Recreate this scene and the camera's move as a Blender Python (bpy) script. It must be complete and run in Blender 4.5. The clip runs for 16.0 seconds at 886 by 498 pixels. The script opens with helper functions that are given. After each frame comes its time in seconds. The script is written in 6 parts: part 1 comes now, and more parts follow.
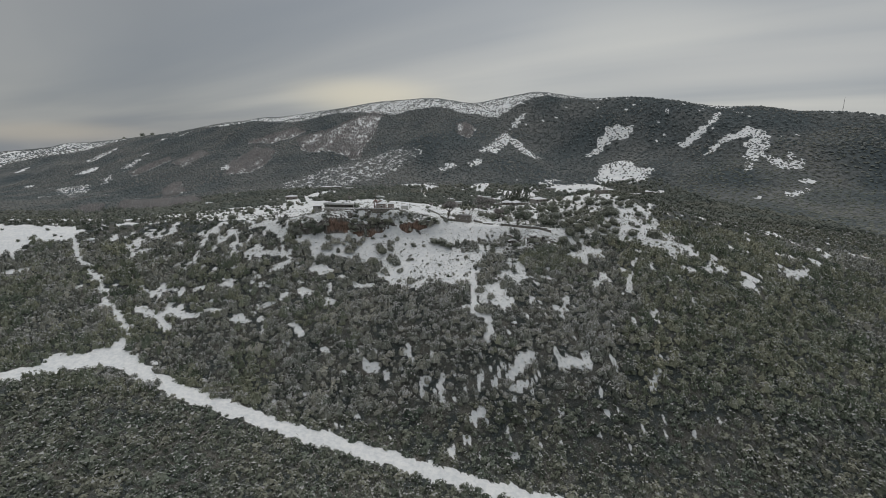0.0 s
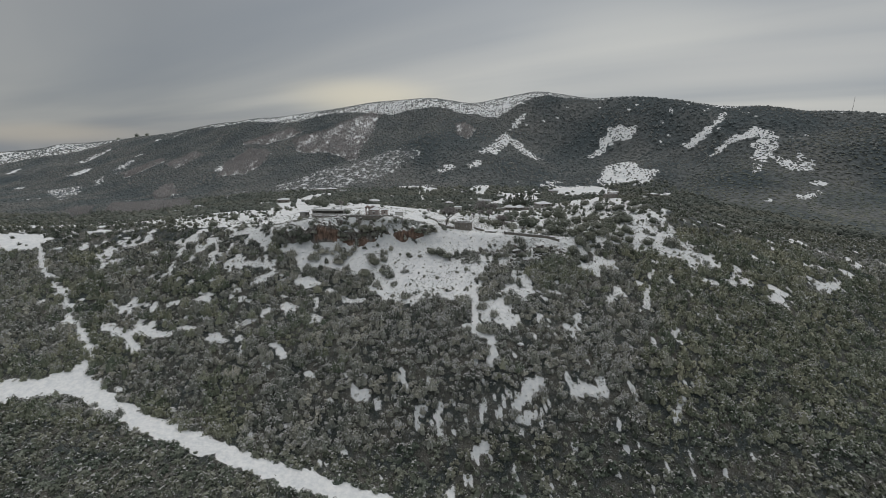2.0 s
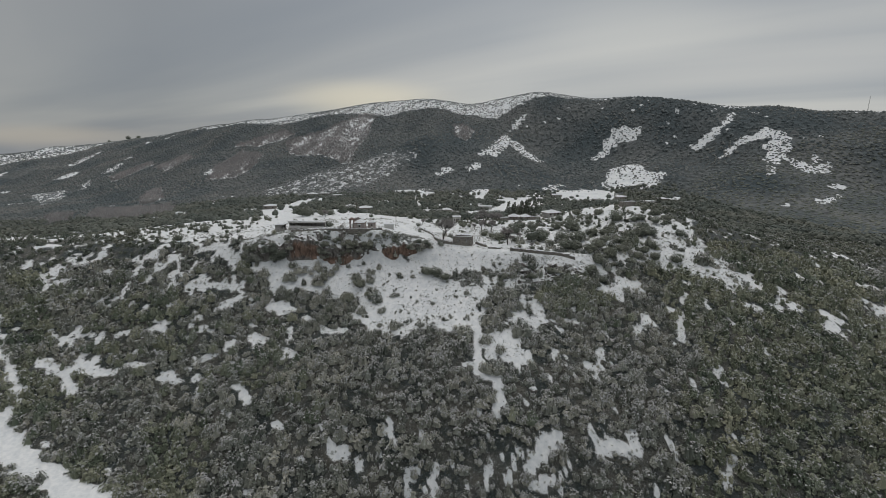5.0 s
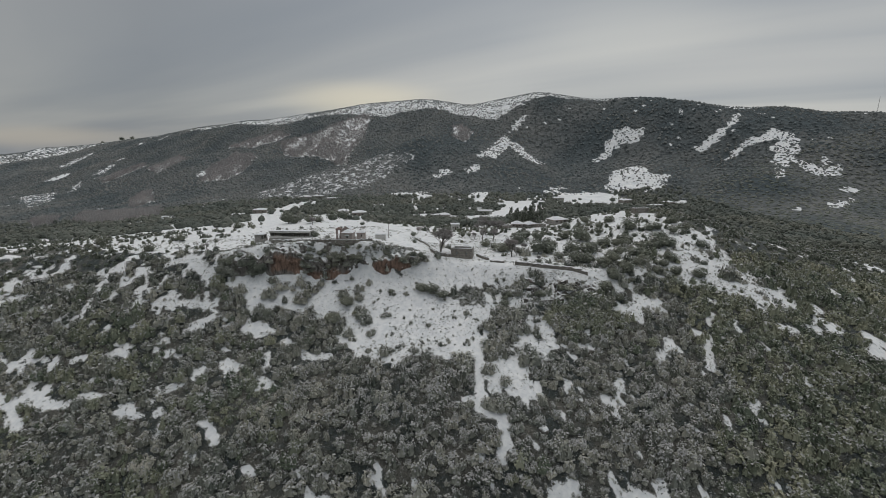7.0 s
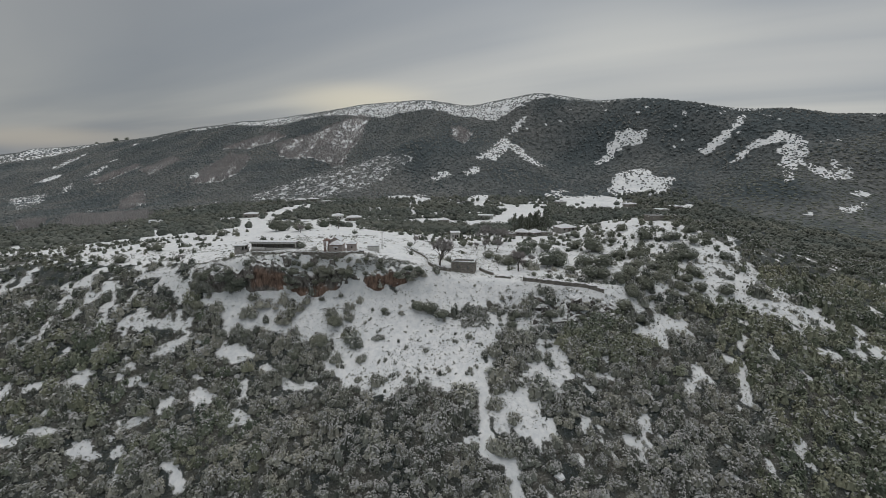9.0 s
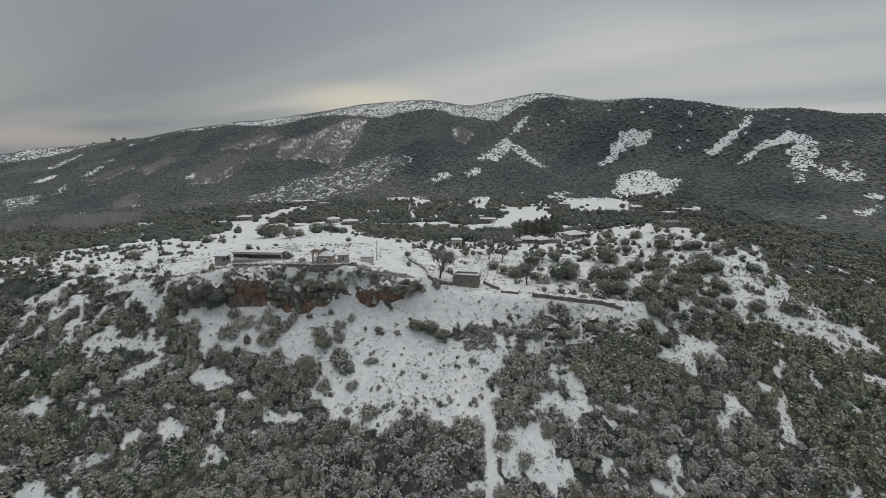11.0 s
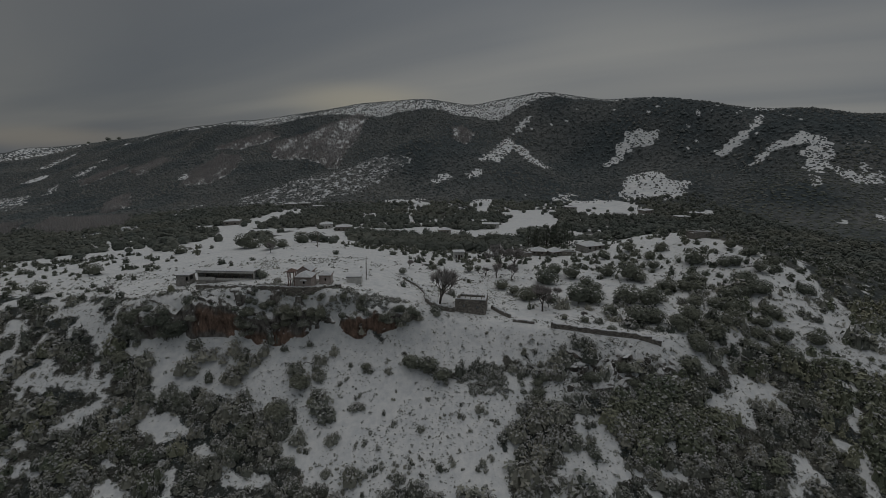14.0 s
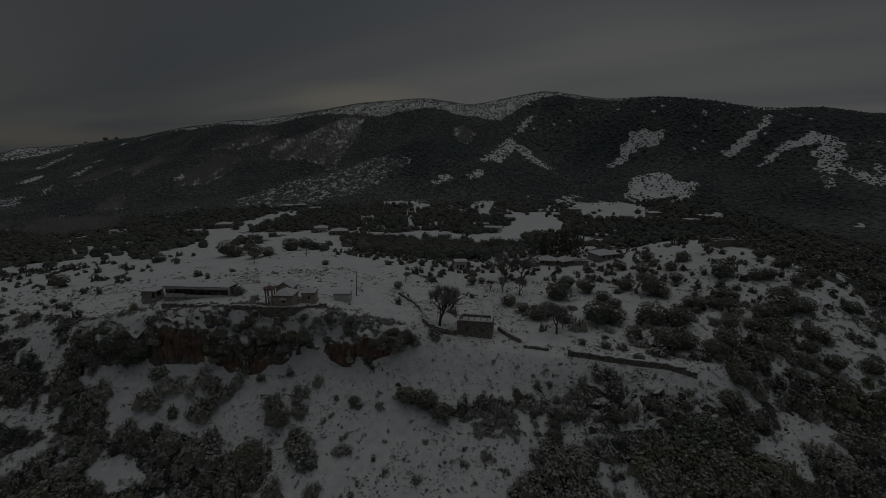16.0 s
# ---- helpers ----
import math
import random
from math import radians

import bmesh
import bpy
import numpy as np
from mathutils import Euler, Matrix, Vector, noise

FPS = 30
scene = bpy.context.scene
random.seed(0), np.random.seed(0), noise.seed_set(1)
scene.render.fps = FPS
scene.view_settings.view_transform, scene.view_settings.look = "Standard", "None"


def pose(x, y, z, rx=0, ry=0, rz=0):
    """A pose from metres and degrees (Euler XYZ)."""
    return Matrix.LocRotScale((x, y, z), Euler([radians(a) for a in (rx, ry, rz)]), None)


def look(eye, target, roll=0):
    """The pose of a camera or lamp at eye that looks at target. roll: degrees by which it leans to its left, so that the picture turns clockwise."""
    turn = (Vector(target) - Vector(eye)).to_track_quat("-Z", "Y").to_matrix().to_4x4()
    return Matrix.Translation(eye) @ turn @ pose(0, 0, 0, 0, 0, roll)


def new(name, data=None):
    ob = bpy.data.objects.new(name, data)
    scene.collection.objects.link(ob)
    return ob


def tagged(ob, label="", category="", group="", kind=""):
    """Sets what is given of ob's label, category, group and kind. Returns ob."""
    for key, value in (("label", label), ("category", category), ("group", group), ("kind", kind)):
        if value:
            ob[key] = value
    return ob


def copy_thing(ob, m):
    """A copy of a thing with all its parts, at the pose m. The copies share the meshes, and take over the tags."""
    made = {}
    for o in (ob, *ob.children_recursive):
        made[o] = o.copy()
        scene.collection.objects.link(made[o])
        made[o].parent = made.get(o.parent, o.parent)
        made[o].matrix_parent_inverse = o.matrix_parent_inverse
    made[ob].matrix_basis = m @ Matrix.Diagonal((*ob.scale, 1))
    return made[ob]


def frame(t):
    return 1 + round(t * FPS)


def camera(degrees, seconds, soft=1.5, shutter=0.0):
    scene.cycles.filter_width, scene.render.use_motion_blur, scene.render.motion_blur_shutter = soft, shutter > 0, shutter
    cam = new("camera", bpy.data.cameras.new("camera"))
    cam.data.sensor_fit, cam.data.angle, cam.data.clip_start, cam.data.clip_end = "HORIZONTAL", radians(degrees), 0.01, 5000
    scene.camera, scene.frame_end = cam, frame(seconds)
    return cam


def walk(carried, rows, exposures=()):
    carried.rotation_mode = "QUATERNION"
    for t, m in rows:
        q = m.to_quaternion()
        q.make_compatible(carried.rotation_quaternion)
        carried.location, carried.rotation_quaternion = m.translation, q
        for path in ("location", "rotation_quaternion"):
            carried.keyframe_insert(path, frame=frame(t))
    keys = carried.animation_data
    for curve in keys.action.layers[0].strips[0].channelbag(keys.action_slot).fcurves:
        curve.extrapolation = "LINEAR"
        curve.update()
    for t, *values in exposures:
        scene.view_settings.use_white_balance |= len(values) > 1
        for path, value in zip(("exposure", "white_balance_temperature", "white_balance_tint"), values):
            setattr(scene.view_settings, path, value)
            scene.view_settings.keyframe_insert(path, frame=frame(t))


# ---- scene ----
# ---- camera ----
cam = camera(88.0, 16.0, 0.85)
METRES, EYE, TILT, LEAN, TURN = 150.0, 100.0, -13.4, 0.0, 0.0
ROWS = [
    (0.0, 0.0, 0.0, 0.0, 0.0, 0.0, -0.0),
    (0.5, 0.001, 0.0336, 0.0076, -0.02, 0.03, 0.02),
    (1.0, 0.0018, 0.0703, 0.016, -0.06, 0.06, 0.02),
    (1.5, 0.0024, 0.1043, 0.0235, -0.09, 0.08, 0.02),
    (2.0, 0.0029, 0.1413, 0.0322, -0.13, 0.1, 0.04),
    (2.5, 0.0039, 0.1755, 0.04, -0.17, 0.14, 0.07),
    (3.0, 0.0048, 0.2125, 0.0485, -0.21, 0.18, 0.1),
    (3.5, 0.0061, 0.2463, 0.0565, -0.25, 0.22, 0.14),
    (4.0, 0.0075, 0.2831, 0.0648, -0.29, 0.26, 0.17),
    (6.5, 0.0123, 0.4543, 0.1059, -0.43, 0.43, 0.19),
    (7.0, 0.0135, 0.4884, 0.1145, -0.53, 0.47, 0.19),
    (7.5, 0.0137, 0.5186, 0.1221, -0.65, 0.53, 0.18),
    (8.0, 0.0132, 0.5502, 0.1302, -0.72, 0.56, 0.16),
    (8.5, 0.0126, 0.5781, 0.1371, -0.73, 0.61, 0.14),
    (9.0, 0.0122, 0.6072, 0.1442, -0.74, 0.65, 0.12),
    (11.5, 0.0126, 0.7366, 0.1766, -0.73, 0.7, 0.05),
    (12.0, 0.0129, 0.7632, 0.1831, -0.76, 0.71, 0.04),
    (12.5, 0.0129, 0.7878, 0.1889, -0.75, 0.72, 0.02),
    (13.0, 0.0131, 0.8148, 0.1953, -0.73, 0.72, 0.01),
    (13.5, 0.0129, 0.8398, 0.2012, -0.73, 0.72, -0.01),
    (14.0, 0.0129, 0.8669, 0.2076, -0.74, 0.72, -0.03),
    (14.5, 0.013, 0.8922, 0.2131, -0.72, 0.74, -0.04),
    (15.0, 0.0136, 0.9197, 0.2191, -0.7, 0.74, -0.05),
    (15.5, 0.014, 0.9451, 0.2248, -0.69, 0.76, -0.07),
    (16.0, 0.0148, 0.9726, 0.2313, -0.68, 0.75, -0.1),
]
EXPOSURES = [(0.0, 0.0), (11.2, 0.0), (11.5, -0.08), (12.0, -0.29), (12.5, -0.47), (13.0, -0.72), (13.5, -1.0), (14.0, -1.33), (14.5, -1.65), (15.0, -2.0), (15.5, -2.4), (16.0, -2.85)]
walk(cam, [(t, pose(0, 0, EYE, TILT, LEAN, TURN) @ pose(METRES * x, METRES * y, METRES * z, 90 + pitch, roll, yaw)) for t, x, y, z, yaw, pitch, roll in ROWS], EXPOSURES)

# ---- overcast winter light ----
SUN_TURN, SUN_UP = -6.0, 78.0  # degrees: right of straight ahead, above the horizon


def overcast():
    world = bpy.data.worlds.new("overcast_sky")
    scene.world = world
    world.use_nodes = True
    nodes, links = world.node_tree.nodes, world.node_tree.links
    nodes.clear()
    out, back = nodes.new("ShaderNodeOutputWorld"), nodes.new("ShaderNodeBackground")
    links.new(back.outputs[0], out.inputs[0])
    coord = nodes.new("ShaderNodeTexCoord")
    # thin blue sky above the cloud
    sky = nodes.new("ShaderNodeTexSky")
    sky.sky_type, sky.sun_disc = "NISHITA", False
    sky.sun_elevation, sky.sun_rotation = radians(SUN_UP), radians(SUN_TURN)
    dim = nodes.new("ShaderNodeMixRGB")
    dim.blend_type, dim.inputs[0].default_value, dim.inputs[2].default_value = "MULTIPLY", 1.0, (0.08, 0.08, 0.08, 1)
    links.new(sky.outputs[0], dim.inputs[1])
    # the cloud layer as a flat sheet overhead: direction divided by its height
    split = nodes.new("ShaderNodeSeparateXYZ")
    links.new(coord.outputs["Generated"], split.inputs[0])
    lift = nodes.new("ShaderNodeMath")
    lift.operation, lift.inputs[1].default_value = "MAXIMUM", 0.0
    links.new(split.outputs[2], lift.inputs[0])
    rise = nodes.new("ShaderNodeMath")
    rise.operation, rise.inputs[1].default_value = "ADD", 0.09
    links.new(lift.outputs[0], rise.inputs[0])
    flat = nodes.new("ShaderNodeVectorMath")
    flat.operation = "DIVIDE"
    links.new(coord.outputs["Generated"], flat.inputs[0])
    links.new(rise.outputs[0], flat.inputs[1])
    turn = nodes.new("ShaderNodeMapping")
    turn.vector_type = "TEXTURE"
    turn.inputs["Rotation"].default_value = (0, 0, radians(58))
    turn.inputs["Scale"].default_value = (2.6, 11.0, 1.0)
    links.new(flat.outputs[0], turn.inputs[0])
    cloud = nodes.new("ShaderNodeTexNoise")
    cloud.inputs["Scale"].default_value, cloud.inputs["Detail"].default_value, cloud.inputs["Roughness"].default_value = 1.2, 4.0, 0.45
    cloud.inputs["Distortion"].default_value = 0.5
    links.new(turn.outputs[0], cloud.inputs[0])
    tone = nodes.new("ShaderNodeValToRGB")
    tone.color_ramp.elements[0].position, tone.color_ramp.elements[0].color = 0.26, (0.222, 0.252, 0.292, 1)
    tone.color_ramp.elements[1].position, tone.color_ramp.elements[1].color = 0.74, (0.475, 0.475, 0.455, 1)
    links.new(cloud.outputs[0], tone.inputs[0])
    # breaks in the cloud: centre, how flat they lie, how far they reach, colour, how much
    tinted = tone.outputs[0]
    for centre, flat_, reach, colour, much in (
        ((-0.154, 0.984, 0.089), (1.0, 1.0, 4.5), 0.24, (0.66, 0.615, 0.50), 0.85),
        ((0.353, 0.913, 0.202), (1.0, 1.0, 3.2), 0.32, (0.53, 0.53, 0.50), 0.50),
        ((0.576, 0.809, 0.12), (1.0, 1.0, 7.0), 0.42, (0.54, 0.53, 0.50), 0.40),
        ((-0.645, 0.764, 0.012), (1.0, 1.0, 8.0), 0.22, (0.58, 0.53, 0.45), 0.60),
    ):
        squash = nodes.new("ShaderNodeMapping")
        squash.inputs["Scale"].default_value = flat_
        links.new(coord.outputs["Generated"], squash.inputs[0])
        gap = nodes.new("ShaderNodeVectorMath")
        gap.operation = "DISTANCE"
        gap.inputs[1].default_value = tuple(a * b for a, b in zip(centre, flat_))
        links.new(squash.outputs[0], gap.inputs[0])
        near = nodes.new("ShaderNodeMapRange")
        near.interpolation_type = "SMOOTHERSTEP"
        near.inputs[1].default_value, near.inputs[2].default_value, near.inputs[3].default_value, near.inputs[4].default_value = 0.0, reach, much, 0.0
        links.new(gap.outputs["Value"], near.inputs[0])
        pale = nodes.new("ShaderNodeMixRGB")
        pale.inputs[2].default_value = (*colour, 1)
        links.new(near.outputs[0], pale.inputs[0])
        links.new(tinted, pale.inputs[1])
        tinted = pale.outputs[0]
    # thinner cloud towards one side
    thin = nodes.new("ShaderNodeMapRange")
    thin.inputs[1].default_value, thin.inputs[2].default_value, thin.inputs[3].default_value, thin.inputs[4].default_value = -0.5, 0.14, 0.79, 1.12
    links.new(split.outputs[0], thin.inputs[0])
    scale = nodes.new("ShaderNodeVectorMath")
    scale.operation = "SCALE"
    links.new(tinted, scale.inputs[0])
    links.new(thin.outputs[0], scale.inputs["Scale"])
    both = nodes.new("ShaderNodeMixRGB")
    both.inputs[0].default_value = 0.93
    links.new(dim.outputs[0], both.inputs[1])
    links.new(scale.outputs[0], both.inputs[2])
    links.new(both.outputs[0], back.inputs[0])
    back.inputs[1].default_value = 1.0


overcast()
sun = new("sun", bpy.data.lights.new("sun", "SUN"))
sun.data.energy, sun.data.angle, sun.data.color = 1.2, radians(75), (1.0, 0.97, 0.93)
sun.matrix_world = look((0, 0, 0), (-math.sin(radians(SUN_TURN)) * math.cos(radians(SUN_UP)), -math.cos(radians(SUN_TURN)) * math.cos(radians(SUN_UP)), -math.sin(radians(SUN_UP))))


# ---- materials ----
def shader(name, rough=0.9):
    m = bpy.data.materials.new(name)
    m.use_nodes = True
    b = m.node_tree.nodes["Principled BSDF"]
    b.inputs["Roughness"].default_value = rough
    b.inputs["Specular IOR Level"].default_value = 0.25
    return m, m.node_tree.nodes, m.node_tree.links, b


def grain(nodes, links, size, detail=4.0, rough=0.55):
    """Noise at real size, in metres."""
    geo = nodes.new("ShaderNodeNewGeometry")
    n = nodes.new("ShaderNodeTexNoise")
    n.inputs["Scale"].default_value, n.inputs["Detail"].default_value, n.inputs["Roughness"].default_value = 1.0 / size, detail, rough
    links.new(geo.outputs["Position"], n.inputs["Vector"])
    return n.outputs[0]


def band(nodes, links, value, low, high, a, b):
    r = nodes.new("ShaderNodeValToRGB")
    r.color_ramp.elements[0].position, r.color_ramp.elements[0].color = low, (*a, 1)
    r.color_ramp.elements[1].position, r.color_ramp.elements[1].color = high, (*b, 1)
    links.new(value, r.inputs[0])
    return r.outputs[0]


def blend(nodes, links, factor, a, b, kind="MIX"):
    m = nodes.new("ShaderNodeMixRGB")
    m.blend_type = kind
    for socket, v in zip(m.inputs, (factor, a, b)):
        if isinstance(v, bpy.types.NodeSocket):
            links.new(v, socket)
        elif isinstance(v, tuple):
            socket.default_value = (*v, 1)
        else:
            socket.default_value = v
    return m.outputs[0]


def relief(nodes, links, b, value, strength, depth):
    n = nodes.new("ShaderNodeBump")
    n.inputs["Strength"].default_value, n.inputs["Distance"].default_value = strength, depth
    links.new(value, n.inputs["Height"])
    links.new(n.outputs[0], b.inputs["Normal"])


def mottled(name, a, b_, size, rough=0.9, fine=None, depth=0.03, low=0.35, high=0.65):
    m, nodes, links, b = shader(name, rough)
    big, small = grain(nodes, links, size), grain(nodes, links, fine or size / 9)
    c = band(nodes, links, big, low, high, a, b_)
    c = blend(nodes, links, 0.55, c, band(nodes, links, small, 0.3, 0.7, (0.45, 0.45, 0.45), (1.0, 1.0, 1.0)), "MULTIPLY")
    links.new(c, b.inputs["Base Color"])
    relief(nodes, links, b, small, 0.6, depth)
    return m


def snowy_ground(name="snow_and_litter", dark=(0.034, 0.037, 0.033), light=(0.105, 0.110, 0.100), frost=0.75, patch=9.0, swell=1.6, speck=0.35):
    m, nodes, links, b = shader(name, 0.85)
    at = nodes.new("ShaderNodeAttribute")
    at.attribute_name = "litter"
    soft, fine, mid = grain(nodes, links, 6.0), grain(nodes, links, speck, 5.0, 0.65), grain(nodes, links, max(1.6, 1.7 * speck), 4.0, 0.6)
    snow = band(nodes, links, soft, 0.3, 0.7, (0.76, 0.775, 0.785), (0.845, 0.85, 0.848))
    # low undergrowth: gaps coloured dark like shade, grey-green twigs, a dusting of frost
    litter = band(nodes, links, fine, 0.36, 0.58, dark, light)
    litter = blend(nodes, links, band(nodes, links, grain(nodes, links, 0.5, 3.0, 0.7), 0.56, 0.68, (0, 0, 0), (frost, frost, frost)), litter, (0.34, 0.35, 0.35))
    litter = blend(nodes, links, 1.0, litter, band(nodes, links, grain(nodes, links, patch, 3.0), 0.40, 0.62, (0.56, 0.64, 0.68), (1.27, 1.18, 1.13)), "MULTIPLY")
    # thin and wind-packed places in the snow
    snow = blend(nodes, links, 1.0, snow, band(nodes, links, mid, 0.30, 0.62, (0.80, 0.82, 0.84), (1.0, 1.0, 1.0)), "MULTIPLY")
    # how much of the snow has gone: the cover of scrub, broken up by noise
    sum_ = nodes.new("ShaderNodeMath")
    sum_.operation, sum_.use_clamp = "MULTIPLY_ADD", False
    links.new(mid, sum_.inputs[0])
    sum_.inputs[1].default_value = 0.9
    links.new(at.outputs["Fac"], sum_.inputs[2])
    sum2 = nodes.new("ShaderNodeMath")
    sum2.operation = "MULTIPLY_ADD"
    links.new(fine, sum2.inputs[0])
    sum2.inputs[1].default_value = 1.1
    links.new(sum_.outputs[0], sum2.inputs[2])
    step = nodes.new("ShaderNodeMapRange")
    step.interpolation_type = "SMOOTHSTEP"
    step.inputs[1].default_value, step.inputs[2].default_value = 1.37, 1.60
    links.new(sum2.outputs[0], step.inputs[0])
    c = blend(nodes, links, step.outputs[0], snow, litter)
    links.new(c, b.inputs["Base Color"])
    relief(nodes, links, b, grain(nodes, links, swell, 4.0, 0.6), 0.5 if swell < 2 else 1.0, 0.15 * swell)
    return m


def leaves(name, dark, light, patch=9.0, low=(0.60, 0.68, 0.64), high=(1.25, 1.15, 0.98), fine=((0.72, 0.78, 0.72), (1.16, 1.12, 1.12))):
    """Leaf sprays: each its own shade, bushes and whole stretches of different tint."""
    m, nodes, links, b = shader(name, 0.75)
    geo = nodes.new("ShaderNodeNewGeometry")
    c = band(nodes, links, geo.outputs["Random Per Island"], 0.0, 1.0, dark, light)
    c = blend(nodes, links, 1.0, c, band(nodes, links, grain(nodes, links, patch, 3.0), 0.35, 0.66, low, high), "MULTIPLY")
    own = nodes.new("ShaderNodeAttribute")
    own.attribute_name = "tint"
    c = blend(nodes, links, 1.0, c, band(nodes, links, own.outputs["Fac"], 0.0, 1.0, *fine), "MULTIPLY")
    links.new(c, b.inputs["Base Color"])
    b.inputs["Specular IOR Level"].default_value = 0.3
    return m


GROUND = snowy_ground()
# mountain ground: lighter and bluer, with air haze mixed into its colour
HAZED_MOUNTAIN = snowy_ground("snow_and_hazed_scrub", (0.044, 0.052, 0.054), (0.130, 0.145, 0.149), 0.0, 120.0, 7.0, 5.5)
SCRUB = leaves("scrub_leaves", (0.224, 0.228, 0.207), (0.296, 0.299, 0.275), 14.0, (0.76, 0.80, 0.79), (1.20, 1.16, 1.11), ((0.50, 0.54, 0.51), (1.50, 1.48, 1.44)))
GREEN_SCRUB = leaves("green_scrub_leaves", (0.183, 0.195, 0.164), (0.250, 0.263, 0.228), 16.0, (0.70, 0.77, 0.72), (1.22, 1.16, 1.04), ((0.60, 0.66, 0.61), (1.40, 1.37, 1.30)))
# low twigs, darkened in colour for the shade between the bushes
SHADED_THORN = leaves("shaded_thorn_twigs", (0.055, 0.058, 0.052), (0.115, 0.118, 0.110), 11.0)
EVEN = ((0.82, 0.83, 0.82), (1.16, 1.14, 1.13))
WOOD_LEAVES = leaves("holm_oak_leaves", (0.132, 0.142, 0.122), (0.196, 0.208, 0.180), 30.0, (0.76, 0.81, 0.79), (1.16, 1.12, 1.04), ((0.70, 0.73, 0.70), (1.26, 1.25, 1.22)))
# the haze of distance is put into this bluish, low-contrast colour
HAZED_LEAVES = leaves("hazed_mountain_scrub", (0.160, 0.175, 0.177), (0.176, 0.191, 0.192), 110.0, (0.66, 0.72, 0.75), (1.20, 1.12, 1.05), ((0.84, 0.85, 0.85), (1.14, 1.13, 1.12)))
LOWER_LEAVES = leaves("lower_scrub_leaves", (0.146, 0.157, 0.136), (0.208, 0.219, 0.195), 16.0, (0.68, 0.76, 0.72), (1.18, 1.12, 1.03), ((0.52, 0.57, 0.53), (1.40, 1.38, 1.34)))
VALLEY_LEAVES = leaves("valley_scrub_leaves", (0.128, 0.141, 0.129), (0.165, 0.179, 0.164), 60.0, (0.8, 0.84, 0.82), (1.15, 1.1, 1.0), EVEN)
BARE = leaves("bare_twigs", (0.33, 0.302, 0.295), (0.50, 0.47, 0.462), 40.0, (0.85, 0.87, 0.88), (1.12, 1.10, 1.10), EVEN)
FROST = mottled("clinging_snow", (0.37, 0.375, 0.37), (0.55, 0.555, 0.545), 0.8)
BARK = mottled("bark", (0.05, 0.042, 0.034), (0.14, 0.12, 0.10), 0.3)
SNOW = mottled("roof_snow", (0.76, 0.79, 0.82), (0.85, 0.86, 0.87), 3.0, 0.8, 0.3, 0.05)
STONE = mottled("field_stone", (0.16, 0.15, 0.135), (0.40, 0.37, 0.33), 0.5, 0.95, 0.12, 0.04)
PLASTER = mottled("pink_plaster", (0.46, 0.40, 0.37), (0.60, 0.535, 0.50), 1.2)
GREY_WALL = mottled("grey_render", (0.30, 0.29, 0.27), (0.45, 0.43, 0.40), 1.0)
WHITE_WALL = mottled("whitewash", (0.62, 0.61, 0.58), (0.76, 0.75, 0.72), 1.0)
TILE = mottled("clay_tile", (0.19, 0.13, 0.112), (0.29, 0.205, 0.18), 0.4)
BRICK = mottled("red_brick", (0.34, 0.25, 0.225), (0.48, 0.375, 0.345), 0.3)
DARK = mottled("dark_opening", (0.012, 0.012, 0.012), (0.03, 0.028, 0.026), 0.5)
SHEET = mottled("weathered_sheet", (0.22, 0.22, 0.22), (0.36, 0.36, 0.35), 0.8)
TIMBER = mottled("grey_timber", (0.10, 0.085, 0.07), (0.22, 0.19, 0.16), 0.4)


def rock_face(name, low, high, bare=0.84, tone=1.0, stain=""):
    m, nodes, links, b = shader(name, 0.95)
    geo = nodes.new("ShaderNodeNewGeometry")
    tall = nodes.new("ShaderNodeMapping")
    tall.inputs["Scale"].default_value = (1.1, 1.1, 0.35)
    links.new(geo.outputs["Position"], tall.inputs[0])
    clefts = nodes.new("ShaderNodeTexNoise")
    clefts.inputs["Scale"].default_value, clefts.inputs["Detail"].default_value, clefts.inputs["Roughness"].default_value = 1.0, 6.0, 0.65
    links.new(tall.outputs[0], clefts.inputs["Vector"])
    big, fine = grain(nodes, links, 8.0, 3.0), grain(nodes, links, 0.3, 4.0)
    # clefts are darkened in the colour too, by the noise that cuts the relief
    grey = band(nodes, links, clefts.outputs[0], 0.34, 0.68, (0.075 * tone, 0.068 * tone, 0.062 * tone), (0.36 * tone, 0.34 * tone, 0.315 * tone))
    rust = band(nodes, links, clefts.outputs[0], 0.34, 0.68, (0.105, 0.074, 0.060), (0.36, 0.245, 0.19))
    where = band(nodes, links, big, low, high, (0, 0, 0), (1, 1, 1))
    if stain:
        at = nodes.new("ShaderNodeAttribute")
        at.attribute_name = stain
        where = at.outputs["Fac"]
    c = blend(nodes, links, where, grey, rust)
    # snow lodged on ledges that face up
    part_ = nodes.new("ShaderNodeSeparateXYZ")
    links.new(geo.outputs["Normal"], part_.inputs[0])
    lodge = nodes.new("ShaderNodeMath")
    lodge.operation = "MULTIPLY_ADD"
    links.new(fine, lodge.inputs[0])
    lodge.inputs[1].default_value = 0.6
    links.new(part_.outputs[2], lodge.inputs[2])
    c = blend(nodes, links, band(nodes, links, lodge.outputs[0], bare, bare + 0.14, (0, 0, 0), (1, 1, 1)), c, (0.78, 0.79, 0.80))
    links.new(c, b.inputs["Base Color"])
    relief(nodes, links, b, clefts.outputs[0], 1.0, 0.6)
    return m


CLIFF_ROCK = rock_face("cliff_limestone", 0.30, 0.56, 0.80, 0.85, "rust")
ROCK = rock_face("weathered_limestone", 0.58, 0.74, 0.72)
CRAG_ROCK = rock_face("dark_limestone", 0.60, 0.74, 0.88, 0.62)


